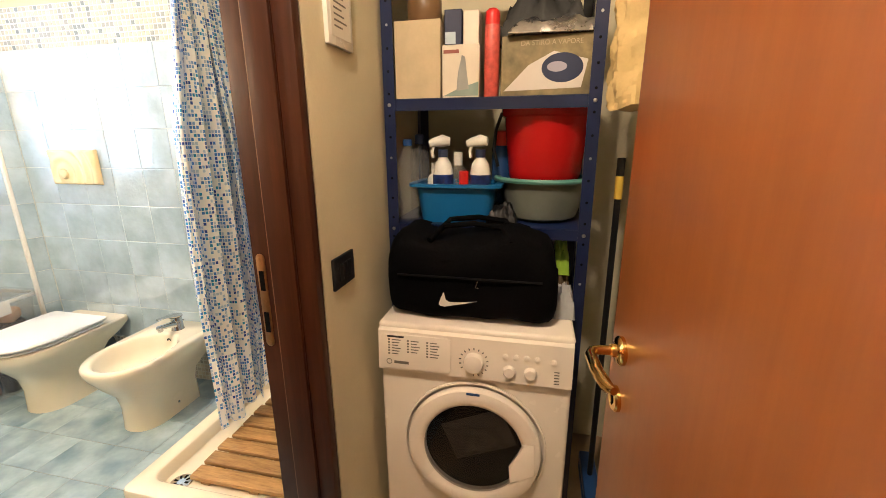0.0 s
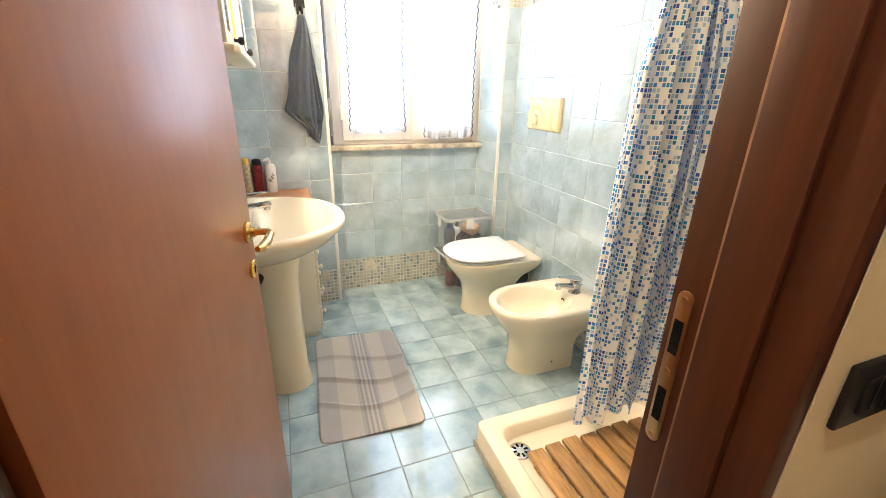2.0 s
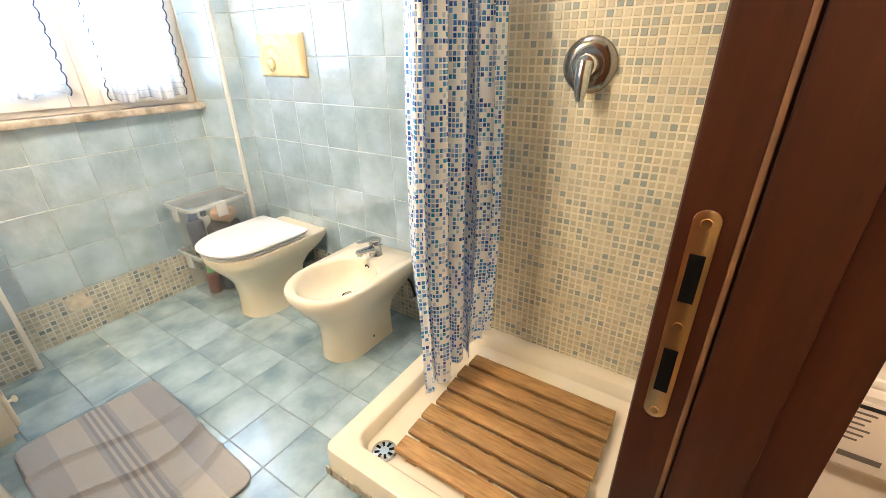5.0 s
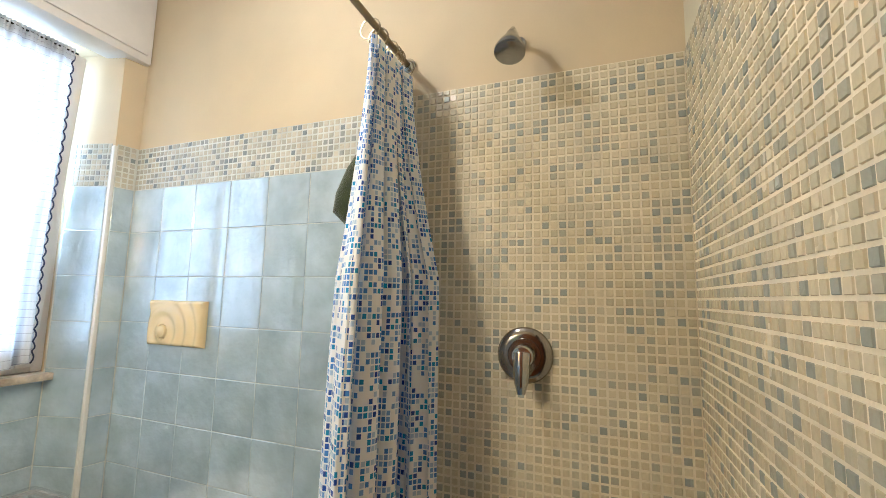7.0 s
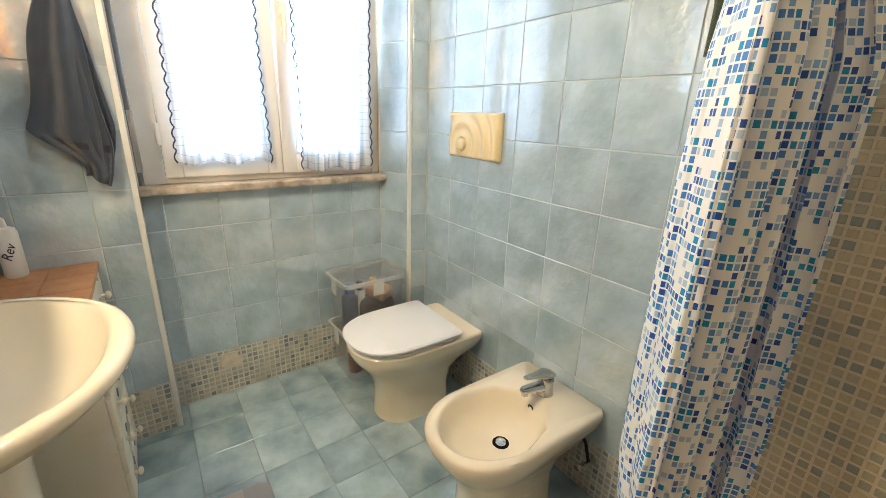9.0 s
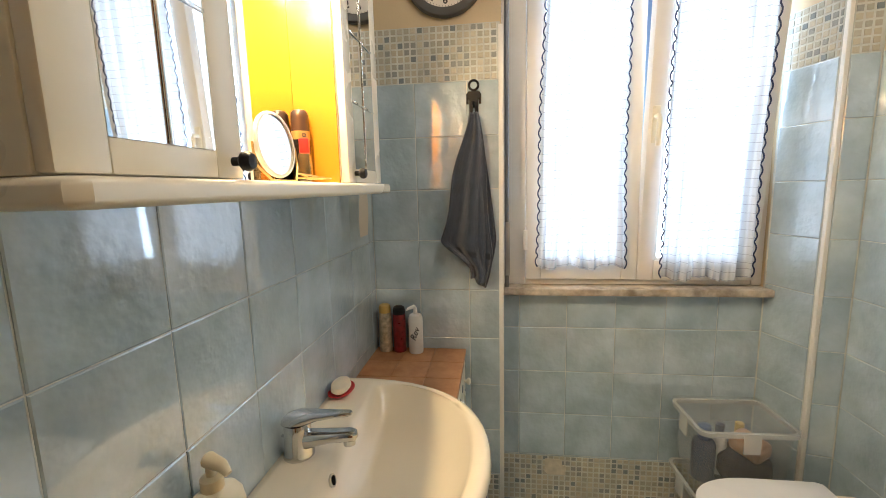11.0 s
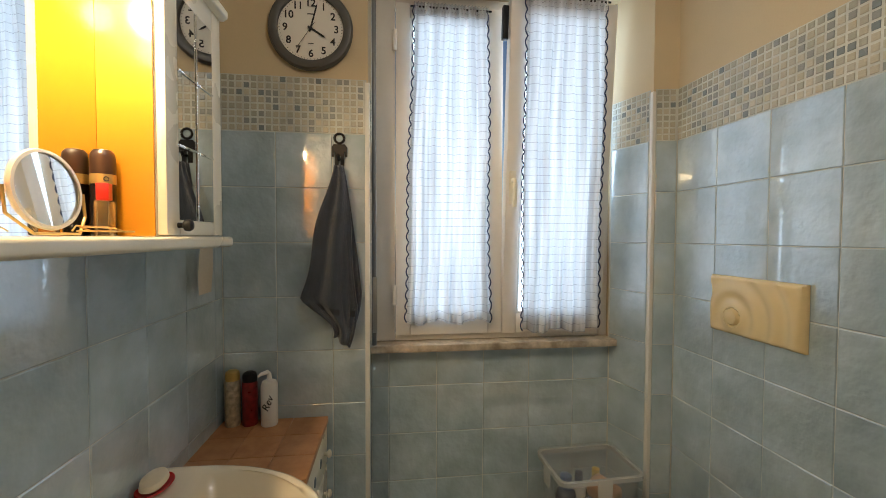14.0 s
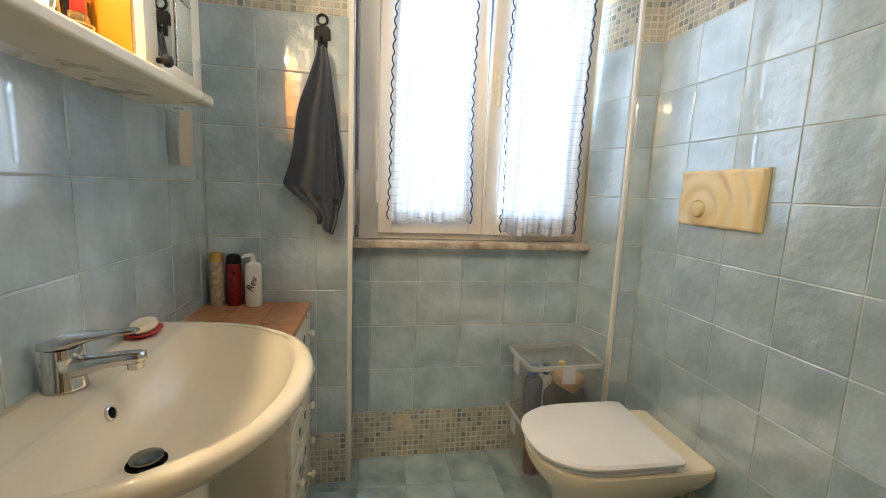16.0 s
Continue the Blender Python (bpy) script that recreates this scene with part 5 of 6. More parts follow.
for front in (True, False):
    ob = part("fold", sheet(B(), towel_at(front), 40, 60, 0.3, 0.7), terry, tw, "", None, 180)
    md = ob.modifiers.new("thick", "SOLIDIFY")
    md.thickness, md.offset = 0.006, 0.0
part("woven_border", sheet(B(), lambda u, v: tuple(a + b for a, b in zip(towel_at(True)(0.04 + 0.92 * u, 0.80 + 0.035 * v), (0, 0, 0.0042))), 30, 3, 0.3, 0.02), plain("flat_grey_weave", (0.02, 0.026, 0.036), 0.8, bump=0.2), tw)
pp = thing("wall_pipe", pose(-2.50, 0.655, 2.66), "short cream painted pipe bracket high on the wall", "pipe")
part("arm", tube(B(), [(0.50, -0.035, 0.12), (0.45, 0.03, 0.115), (0.05, 0.035, 0.0), (0.0, 0.04, -0.012)], 0.022, 14), plaster, pp)
part("end_cap", lathe(B(), [(0, 0), (0.028, 0), (0.028, 0.05), (0, 0.05)], 16, pose(-0.02, 0.04, -0.04)), plaster, pp)

# ---- bath mat ----
def mat_cloth():
    m = mat("striped_cotton_mat", (0.62, 0.57, 0.52), 0.95, var=0.1, fine=320, bump=0.6)
    n, k = m.node_tree.nodes, m.node_tree.links
    uv, sep, cr, nz = n.new("ShaderNodeUVMap"), n.new("ShaderNodeSeparateXYZ"), n.new("ShaderNodeValToRGB"), n.new("ShaderNodeTexNoise")
    k.new(uv.outputs[0], sep.inputs[0])
    cr.color_ramp.interpolation = "CONSTANT"
    pale, grey, mid = (0.66, 0.60, 0.53), (0.42, 0.40, 0.40), (0.52, 0.49, 0.47)
    stops = [(0, mid), (0.20, pale), (0.40, mid), (0.43, grey), (0.455, pale), (0.475, grey), (0.50, pale), (0.52, grey), (0.545, pale), (0.565, grey), (0.59, mid), (0.62, pale), (0.80, mid)]
    while len(cr.color_ramp.elements) < len(stops):
        cr.color_ramp.elements.new(0.99)
    for e, (p, c) in zip(cr.color_ramp.elements, stops):
        e.position, e.color = p, (*c, 1)
    k.new(sep.outputs[1], cr.inputs[0])
    nz.inputs["Scale"].default_value = 180
    mx = n.new("ShaderNodeMix")
    mx.data_type, mx.blend_type = "RGBA", "MULTIPLY"
    mx.inputs[0].default_value = 0.35
    k.new(cr.outputs[0], mx.inputs[6])
    k.new(nz.outputs[0], mx.inputs[7])
    k.new(mx.outputs[2], n["Principled BSDF"].inputs["Base Color"])
    return m


def mat_at(u, v):
    x, y = -0.395 + 0.79 * u, -0.228 + 0.456 * v
    r = 0.05
    dx, dy = max(0, abs(x) - (0.395 - r)), max(0, abs(y) - (0.228 - r))
    d = math.hypot(dx, dy)
    if d > r:
        x -= math.copysign(dx * (1 - r / d), x)
        y -= math.copysign(dy * (1 - r / d), y)
    crease = sum(h * math.exp(-((x - c - 0.05 * math.sin(9 * y + 40 * c)) / 0.011) ** 2) for c, h in ((-0.155, 0.016), (0.02, 0.020), (0.19, 0.015)))
    return (x, y, 0.009 + crease + 0.0045 * math.sin(14 * x + 3) * math.sin(11 * y))


bmat = thing("bath_mat", pose(-1.735, 1.135, 0.001, 0, 0, -3.0), "striped beige and grey cotton bath mat with creases", "bath mat")
ob = part("cloth", sheet(B(), mat_at, 110, 40, 1.0, 1.0), mat_cloth(), bmat)
md = ob.modifiers.new("thick", "SOLIDIFY")
md.thickness, md.offset = 0.008, -1.0

# ---- corridor: shelf unit ----
blue_steel = mat("navy_painted_steel", (0.004, 0.012, 0.060), 0.34, 0.0, var=0.15, scale=10, bump=0.05)
SX0, SX1, SY0, SY1 = -0.150, 0.500, 1.815, 2.235
su = thing("metal_shelf_unit", pose(0, 0, 0), "navy blue perforated steel shelf unit, packed full", "shelf unit")
bolt = mat("zinc_bolt", (0.55, 0.55, 0.55), 0.35, 1.0)
for x, sx in ((SX0, 1), (SX1, -1)):
    for y, sy in ((SY0, 1), (SY1, -1)):
        bm = B()
        box(bm, min(x, x + sx * 0.036), max(x, x + sx * 0.036), min(y, y + sy * 0.003), max(y, y + sy * 0.003), 0.0, 2.05)
        box(bm, min(x, x + sx * 0.003), max(x, x + sx * 0.003), min(y + sy * 0.003, y + sy * 0.036), max(y + sy * 0.003, y + sy * 0.036), 0.0, 2.05)
        post = part("post", bm, blue_steel, su)
        if sy > 0:
            for i in range(16):
                part("bolt_hole", lathe(B(), [(0, 0), (0.0042, 0), (0.0042, 0.0006), (0, 0.0006)], 8, pose(x + sx * 0.018, y - 0.0002, 0.95 + 0.065 * i, 90, 0, 0)), hole_shade if i % 6 else bolt, post)
SHELVES = (1.125, 1.520, 1.92)
for z in SHELVES:
    s = part("shelf", box(B(), SX0 + 0.004, SX1 - 0.004, SY0 + 0.004, SY1 - 0.004, z - 0.002, z, 0.0005), blue_steel, su)
    bm = B()
    box(bm, SX0 + 0.004, SX1 - 0.004, SY0 + 0.0035, SY0 + 0.006, z - 0.036, z - 0.0022)
    part("shelf_lip", bm, blue_steel, s)
    for x in (SX0 + 0.018, SX1 - 0.018):
        part("bolt", lathe(B(), [(0, 0), (0.006, 0), (0.005, 0.003), (0, 0.004)], 10, pose(x, SY0 - 0.0004, z - 0.018, 90, 0, 0)), bolt, s)

card = mat("cream_cardboard", (0.52, 0.43, 0.28), 0.8, var=0.12, scale=7, fine=90, bump=0.1)


def carton(name, x0, x1, y0, y1, z, h, material, label, turn=0):
    c = thing(name, pose((x0 + x1) / 2, (y0 + y1) / 2, z, 0, 0, turn), label, "cardboard box")
    w, d = x1 - x0, y1 - y0
    part("body", box(B(), -w / 2, w / 2, -d / 2, d / 2, 0, h, 0.002, 1), material, c)
    part("flap_seam", box(B(), -w / 2 + 0.002, w / 2 - 0.002, -0.002, 0.002, h, h + 0.0008), material, c)
    return c


Z1, Z2, Z3 = SHELVES
carton("cardboard_box", -0.118, 0.028, 1.84, 2.05, Z2, 0.225, card, "plain cream cardboard box on the upper shelf", 0)
whole("brown_jar", lathe(B(), [(0, 0), (0.05, 0), (0.055, 0.01), (0.055, 0.09), (0.045, 0.11), (0, 0.11)], 24), plain("brown_glass", (0.16, 0.09, 0.04), 0.3), pose(-0.045, 1.94, Z2 + 0.2265), "brown jar on a cardboard box", "jar")
iron = carton("iron_box", 0.034, 0.148, 1.835, 2.02, Z2, 0.150, plain("white_print_card", (0.66, 0.60, 0.50), 0.6), "white printed steam iron box")
part("printed_iron", outline(B(), [(-0.022, -0.05), (0.016, -0.045), (0.010, -0.005), (0.004, 0.045), (-0.006, 0.05), (-0.018, 0.0)], 0, 0.0006), plain("grey_print", (0.30, 0.31, 0.30), 0.5), iron, "printed picture of an iron", wallm("-y", (0.01, -0.0932, 0.07)))
part("printed_base", outline(B(), [(-0.055, -0.07), (0.055, -0.07), (0.055, -0.03), (-0.01, -0.05)], 0, 0.0005), plain("teal_print", (0.22, 0.30, 0.27), 0.5), iron, "", wallm("-y", (0, -0.0932, 0.075)))
part("printed_title", box(B(), -0.052, -0.005, 0.056, 0.066, 0, 0.0006), plain("brown_print", (0.25, 0.07, 0.05), 0.5), iron, "", wallm("-y", (0, -0.0932, 0.07)))
bx = carton("small_box", 0.036, 0.09, 1.86, 1.95, Z2 + 0.152, 0.10, plain("navy_card", (0.012, 0.018, 0.06), 0.5), "navy blue small carton on the iron box")
part("printed_panel", box(B(), -0.024, 0.008, -0.045, -0.012, 0, 0.0006), plain("pale_blue_print", (0.40, 0.50, 0.60), 0.5), bx, "", wallm("-y", (0, -0.0454, 0.05)))
carton("small_box", 0.094, 0.142, 1.86, 1.93, Z2 + 0.152, 0.095, plain("white_card", (0.68, 0.62, 0.54), 0.6), "white small carton on the iron box")
spray("spray_can", pose(0.182, 1.86, Z2), 0.023, 0.245, plain("red_white_print", (0.60, 0.10, 0.08), 0.35, var=0.25, scale=50), red, "tall red spray can on the upper shelf")
vb = carton("vacuum_box", 0.212, 0.472, 1.838, 2.10, Z2, 0.165, plain("photo_print_card", (0.26, 0.205, 0.095), 0.5, var=0.5, scale=16), "printed appliance box with an oval dark picture")
part("printed_oval", outline(B(), [(0.058 * math.cos(a), 0.040 * math.sin(a)) for a in (2 * math.pi * i / 28 for i in range(28))], 0, 0.0008), navy_p, vb, "dark printed oval", wallm("-y", (0.045, -0.1312, 0.075)))
part("printed_highlight", outline(B(), [(0.028 * math.cos(a), 0.014 * math.sin(a)) for a in (2 * math.pi * i / 20 for i in range(20))], 0, 0.0012), plain("grey_violet_print", (0.35, 0.34, 0.45), 0.4), vb, "", wallm("-y", (0.03, -0.1312, 0.078)))
part("printed_panel", outline(B(), [(-0.12, -0.06), (0.10, -0.055), (0.115, 0.02), (0.02, 0.045), (-0.05, 0.01)], 0, 0.0004), plain("white_print", (0.62, 0.58, 0.54), 0.4), vb, "", wallm("-y", (0, -0.1312, 0.075)))
text(vb, "DA STIRO A VAPORE", 0.0185, plain("tan_print", (0.42, 0.33, 0.20), 0.5), wallm("-y", (0.012, -0.1316, 0.143)))


def crumple(w, d, h, seed, n=26):
    bm = B()
    rnd = random.Random(seed)
    off = Vector((rnd.random() * 9, rnd.random() * 9, 0))
    lo, hi = [], []
    for i in range(n + 1):
        lo.append([]), hi.append([])
        for j in range(n + 1):
            u, v = i / n * 2 - 1, j / n * 2 - 1
            e = max(0, 1 - max(abs(u), abs(v)) ** 5)
            z = e * h * (0.75 + 0.45 * noise.noise(Vector((u * 3, v * 3, 0)) + off) + 0.2 * abs(noise.noise(Vector((u * 9, v * 9, 1)) + off)))
            hi[-1].append(bm.verts.new((u * w / 2, v * d / 2, max(0.003, z))))
            lo[-1].append(bm.verts.new((u * w / 2, v * d / 2, 0)))
    for i in range(n):
        for j in range(n):
            bm.faces.new((hi[i][j], hi[i + 1][j], hi[i + 1][j + 1], hi[i][j + 1]))
            bm.faces.new((lo[i][j], lo[i][j + 1], lo[i + 1][j + 1], lo[i + 1][j]))
    for i in range(n):
        for a, b in (((i, 0), (i + 1, 0)), ((i + 1, n), (i, n)), ((0, i + 1), (0, i)), ((n, i), (n, i + 1))):
            bm.faces.new((lo[a[0]][a[1]], lo[b[0]][b[1]], hi[b[0]][b[1]], hi[a[0]][a[1]]))
    return bm


whole("foil_package", crumple(0.27, 0.17, 0.055, 3), mat("crumpled_foil", (0.42, 0.40, 0.38), 0.28, 0.85, var=0.3, scale=20, bump=0.2), pose(0.36, 1.905, Z2 + 0.1665, 0, 0, 4), "crumpled silvery foil package on a printed box", "package", smooth=25)
whole("dark_bag", crumple(0.27, 0.2, 0.17, 5), plain("dark_cloth", (0.02, 0.02, 0.018), 0.7, bump=0.3), pose(0.33, 2.02, Z2 + 0.166, 0, 0, -5), "crumpled dark bag behind a foil package", "bag")

# second shelf
ba = thing("blue_basin", pose(0.070, 1.925, Z1), "blue plastic oblong basin on the middle shelf", "basin")
blue_tub = plain("bright_blue_plastic", (0.010, 0.13, 0.36), 0.32)
part("tub", loft(B(), [rr(0.235, 0.14, 0.03, 0), rr(0.268, 0.175, 0.035, 0.118), rr(0.312, 0.212, 0.04, 0.121), rr(0.312, 0.212, 0.04, 0.131), rr(0.262, 0.168, 0.035, 0.131), rr(0.228, 0.134, 0.03, 0.004)]), blue_tub, ba)


def trigger_bottle(m, label):
    b = thing("spray_bottle", m, label, "spray bottle", "spray bottles in the basin")
    part("body", lathe(B(), [(0, 0), (0.030, 0), (0.033, 0.006), (0.033, 0.125), (0.026, 0.150), (0.014, 0.165), (0.013, 0.175), (0, 0.175)], 24), white_p, b)
    part("label", lathe(B(), [(0.0335, 0.070), (0.0335, 0.122)], 24, None, False, False), plain("navy_label", (0.012, 0.03, 0.16), 0.35, var=0.5, scale=45) if "navy_label" not in bpy.data.materials else bpy.data.materials["navy_label"], b, "dark blue label")
    part("collar", lathe(B(), [(0.016, 0.166), (0.016, 0.186), (0, 0.186)], 16), navy_p, b, "navy collar")
    bm = B()
    tube(bm, [(0, 0.022, 0.206), (0, 0.0, 0.208), (0, -0.03, 0.204), (0, -0.045, 0.200)], 0.012, 10, [0.011, 0.016, 0.012, 0.009])
    tube(bm, [(0, -0.028, 0.198), (0, -0.036, 0.18), (0, -0.032, 0.165)], 0.005, 8)
    part("trigger", bm, white_p, b, "white trigger head")
    return b


trigger_bottle(pose(0.022, 1.895, Z1 + 0.005, 0, 0, -70) @ Matrix.Diagonal((1.04, 1.04, 1.26, 1)), "white spray bottle with navy label and collar")
trigger_bottle(pose(0.148, 1.895, Z1 + 0.005, 0, 0, -100) @ Matrix.Diagonal((1.04, 1.04, 1.26, 1)), "white spray bottle with navy label, trigger turned")
bottle("bottle", pose(0.092, 1.90, Z1 + 0.005), 0.026, 0.165, white_p, red, "white bottle with red cap in the basin", 0.55, 0.28)
bottle("bottle", pose(0.064, 1.945, Z1 + 0.005), 0.03, 0.225, clear_plastic, white_p, "clear bottle with white cap in the basin", 0.45, 0.2)
bottle("bottle", pose(-0.015, 1.93, Z1 + 0.005), 0.026, 0.19, white_p, white_p, "white bottle at the basin's end", 0.45, 0.2)
bottle("bottle", pose(0.205, 2.03, Z1), 0.034, 0.30, blue_p, red, "dark blue detergent bottle with red cap", 0.62, 0.17)
pet = thing("water_bottle", pose(-0.098, 1.885, Z1), "empty clear ribbed plastic bottle with blue cap", "bottle")
part("body", lathe(B(), [(0, 0), (0.03, 0)] + [(0.036 - 0.0025 * (i % 2), 0.012 + 0.012 * i) for i in range(14)] + [(0.036, 0.19), (0.03, 0.215), (0.014, 0.245), (0.013, 0.255)], 24, None, True, False), clear_plastic, pet)
part("cap", lathe(B(), [(0.0155, 0.252), (0.0155, 0.272), (0, 0.273)], 18), blue_p, pet, "blue screw cap")
bottle("water_bottle", pose(-0.085, 1.99, Z1), 0.036, 0.29, clear_plastic, blue_p, "empty clear plastic bottle behind another", 0.4, 0.12)
bowl = thing("teal_bowl", pose(0.352, 2.000, Z1) @ Matrix.Scale(1.16, 4), "translucent teal plastic wash bowl on the middle shelf", "bowl")
teal = plain("teal_plastic", (0.10, 0.26, 0.24), 0.35)
part("bowl", lathe(B(), [(0, 0), (0.075, 0), (0.10, 0.012), (0.122, 0.075), (0.128, 0.118), (0.124, 0.118), (0.118, 0.075), (0.096, 0.018), (0, 0.006)], 40), mat("smoky_plastic", (0.16, 0.18, 0.16), 0.4), bowl)
part("rim", lathe(B(), [(0.124, 0.116), (0.144, 0.116), (0.146, 0.122), (0.142, 0.128), (0.124, 0.127)], 40, None, False, False), teal, bowl, "teal rim")
bk = thing("red_bucket", pose(0.354, 2.000, Z1 + 0.139) @ Matrix.Scale(1.08, 4), "red plastic bucket with black bail standing in a bowl", "bucket")
part("pail", lathe(B(), [(0, -0.122), (0.085, -0.122), (0.105, 0.0), (0.112, 0.01), (0.128, 0.185), (0.136, 0.190), (0.138, 0.212), (0.132, 0.214), (0.126, 0.19), (0.10, 0.004), (0, 0.003)], 44, None, False, False), plain("bucket_red", (0.50, 0.008, 0.007), 0.22), bk)
part("bail", tube(B(), [(-0.135, -0.03, 0.20), (-0.15, -0.05, 0.15), (-0.155, -0.06, 0.09), (-0.14, -0.065, 0.04)], 0.005, 8), black_plastic, bk, "black bucket bail")
whole("black_cloth", crumple(0.10, 0.12, 0.07, 11, 16), black_plastic, pose(0.225, 1.90, Z1), "crumpled black cloth beside the bowl", "cloth")

# ---- washing machine ----
wm = thing("washing_machine", pose(0.170, 0, 0), "white front-loading washing machine", "washing machine")
wm_white = mat("white_enamel", (0.86, 0.79, 0.71), 0.25, var=0.02, bump=0.0)
MW, MY0, MY1, MH = 0.290, 1.610, 2.14, 0.862
part("cabinet", box(B(), -MW, MW, MY0, MY1, 0.03, 0.835, 0.012, 3), wm_white, wm)
part("worktop", box(B(), -MW - 0.002, MW + 0.002, MY0 - 0.004, MY1, 0.8355, MH, 0.012, 3), wm_white, wm)
bm = B()
loft(bm, [[(x, MY0 - 0.002, 0.705), (x, MY0 - 0.022, 0.712), (x, MY0 - 0.014, 0.838), (x, MY0 - 0.002, 0.846)] for x in (-MW + 0.002, MW - 0.002)])
fascia = part("control_panel", bm, wm_white, wm)
fm = pose(0, MY0 - 0.0187, 0.775, 90 - 3.6, 0, 0)
part("detergent_drawer", outline(B(), [(x - 0.168, y) for x, y in rounded(0.215, 0.112, 0.012, 3)], 0.0, 0.004, 0.0015), wm_white, fascia, "", fm)
gp = plain("grey_lettering", (0.16, 0.14, 0.12), 0.6)
for c, (x, n) in enumerate(((-0.255, 6), (-0.195, 5), (-0.135, 6))):
    for i in range(n):
        part("printed_line", box(B(), x + 0.012, x + 0.040 - 0.004 * ((i * 7 + c) % 3), 0.036 - 0.009 * i, 0.039 - 0.009 * i, 0.004, 0.0046), gp, fascia, "", fm)
        part("printed_line", box(B(), x, x + 0.006, 0.035 - 0.009 * i, 0.040 - 0.009 * i, 0.004, 0.0046), gp, fascia, "", fm)
part("printed_title", box(B(), -0.258, -0.205, 0.045, 0.051, 0.004, 0.0046), ink, fascia, "", fm)
part("maker_mark", tube(B(), arc((-0.252, -0.034, 0.0045), 0.008, 0, 350, 16, "xy"), 0.0012, 5), gp, fascia, "", fm)
part("maker_mark", box(B(), -0.236, -0.190, -0.039, -0.030, 0.004, 0.0046), gp, fascia, "", fm)
part("dial", lathe(B(), [(0.030, 0), (0.030, 0.010), (0.027, 0.020), (0.018, 0.023), (0, 0.023)], 32, fm @ pose(0.008, -0.010, 0)), wm_white, fascia, "white programme dial")
for i in range(16):
    a = radians(210 - 20 * i)
    part("dial_mark", box(B(), -0.0015, 0.0015, -0.003, 0.003, 0, 0.0012), ink if i < 9 else gp, fascia, "", fm @ pose(0.008 + 0.041 * math.cos(a), -0.010 + 0.041 * math.sin(a), 0, 0, 0, math.degrees(a) - 90))
for x in (0.112, 0.172):
    part("knob", lathe(B(), [(0.018, 0), (0.018, 0.008), (0.014, 0.014), (0, 0.015)], 24, fm @ pose(x, -0.026, 0)), wm_white, fascia, "white selector knob")
for i, x in enumerate((0.10, 0.13, 0.16, 0.19, 0.235)):
    part("button", lathe(B(), [(0.0085, 0), (0.0085, 0.004), (0.006, 0.006), (0, 0.006)], 16, fm @ pose(x, 0.018 - 0.004 * (i == 4), 0)), wm_white, fascia)
for i in range(5):
    part("printed_line", box(B(), 0.238, 0.252, -0.016 - 0.009 * i, -0.013 - 0.009 * i, 0.0, 0.0008), gp, fascia, "", fm)
dq = wallm("-y", (0.010, MY0 - 0.002, 0.470))
part("door_surround", lathe(B(), [(0.215, 0.0), (0.222, 0.004), (0.222, 0.010), (0.217, 0.012)], 64, dq, True, False), wm_white, wm)
smoked_glass = mat("smoked_glass", (0.006, 0.006, 0.006), 0.05, bump=0.0, alpha=0.55)
wd = part("porthole_door", lathe(B(), [(0.208, 0.010), (0.210, 0.022), (0.204, 0.034), (0.190, 0.040), (0.168, 0.038), (0.158, 0.034), (0.152, 0.026)], 64, dq, True, False), wm_white, wm, "round white porthole door")
# flat disc, no cavity: the drum's inner shade is painted near-black
part("drum", lathe(B(), [(0.152, 0.013), (0, 0.0125)], 48, dq, False, False), hole_shade, wd, "flat black disc painting the drum's shade")
part("laundry", crumple(0.20, 0.13, 0.017, 31, 20), plain("dim_grey_cloth", (0.075, 0.065, 0.055), 0.85, bump=0.2), wd, "dim grey washing behind the glass", dq @ pose(0.015, 0.045, 0.0128, 0, 0, 24), 25)
part("door_glass", lathe(B(), [(0.154, 0.032), (0.140, 0.0335), (0.10, 0.035), (0.05, 0.0358), (0, 0.036)], 56, dq, False, False), smoked_glass, wd, "smoked curved porthole glass")
part("grip", outline(B(), [(0.112, -0.035), (0.135, 0.0), (0.150, 0.048), (0.186, 0.056), (0.190, -0.055), (0.150, -0.075), (0.118, -0.095)], 0.030, 0.042, 0.004), wm_white, wd, "moulded door grip", dq)
part("catch_mark", box(B(), -0.02, 0.02, 0.196, 0.203, 0.036, 0.0395, 0.001), blue_p, wd, "", dq)
for x in (-0.24, 0.24):
    for y in (MY0 + 0.05, MY1 - 0.05):
        part("foot", lathe(B(), [(0, 0), (0.02, 0), (0.02, 0.012), (0.012, 0.031), (0, 0.031)], 14, pose(x, y, 0)), black_plastic, wm)

# ---- sports bag on the machine ----
nylon = mat("black_nylon", (0.0025, 0.0025, 0.003), 0.85, var=0.25, scale=12, fine=260, bump=0.35)
nylon.node_tree.nodes["Principled BSDF"].inputs["Specular IOR Level"].default_value = 0.05
bag = thing("sports_bag", pose(0.152, 1.775, MH), "black nylon sports bag slumped on the washing machine", "bag")


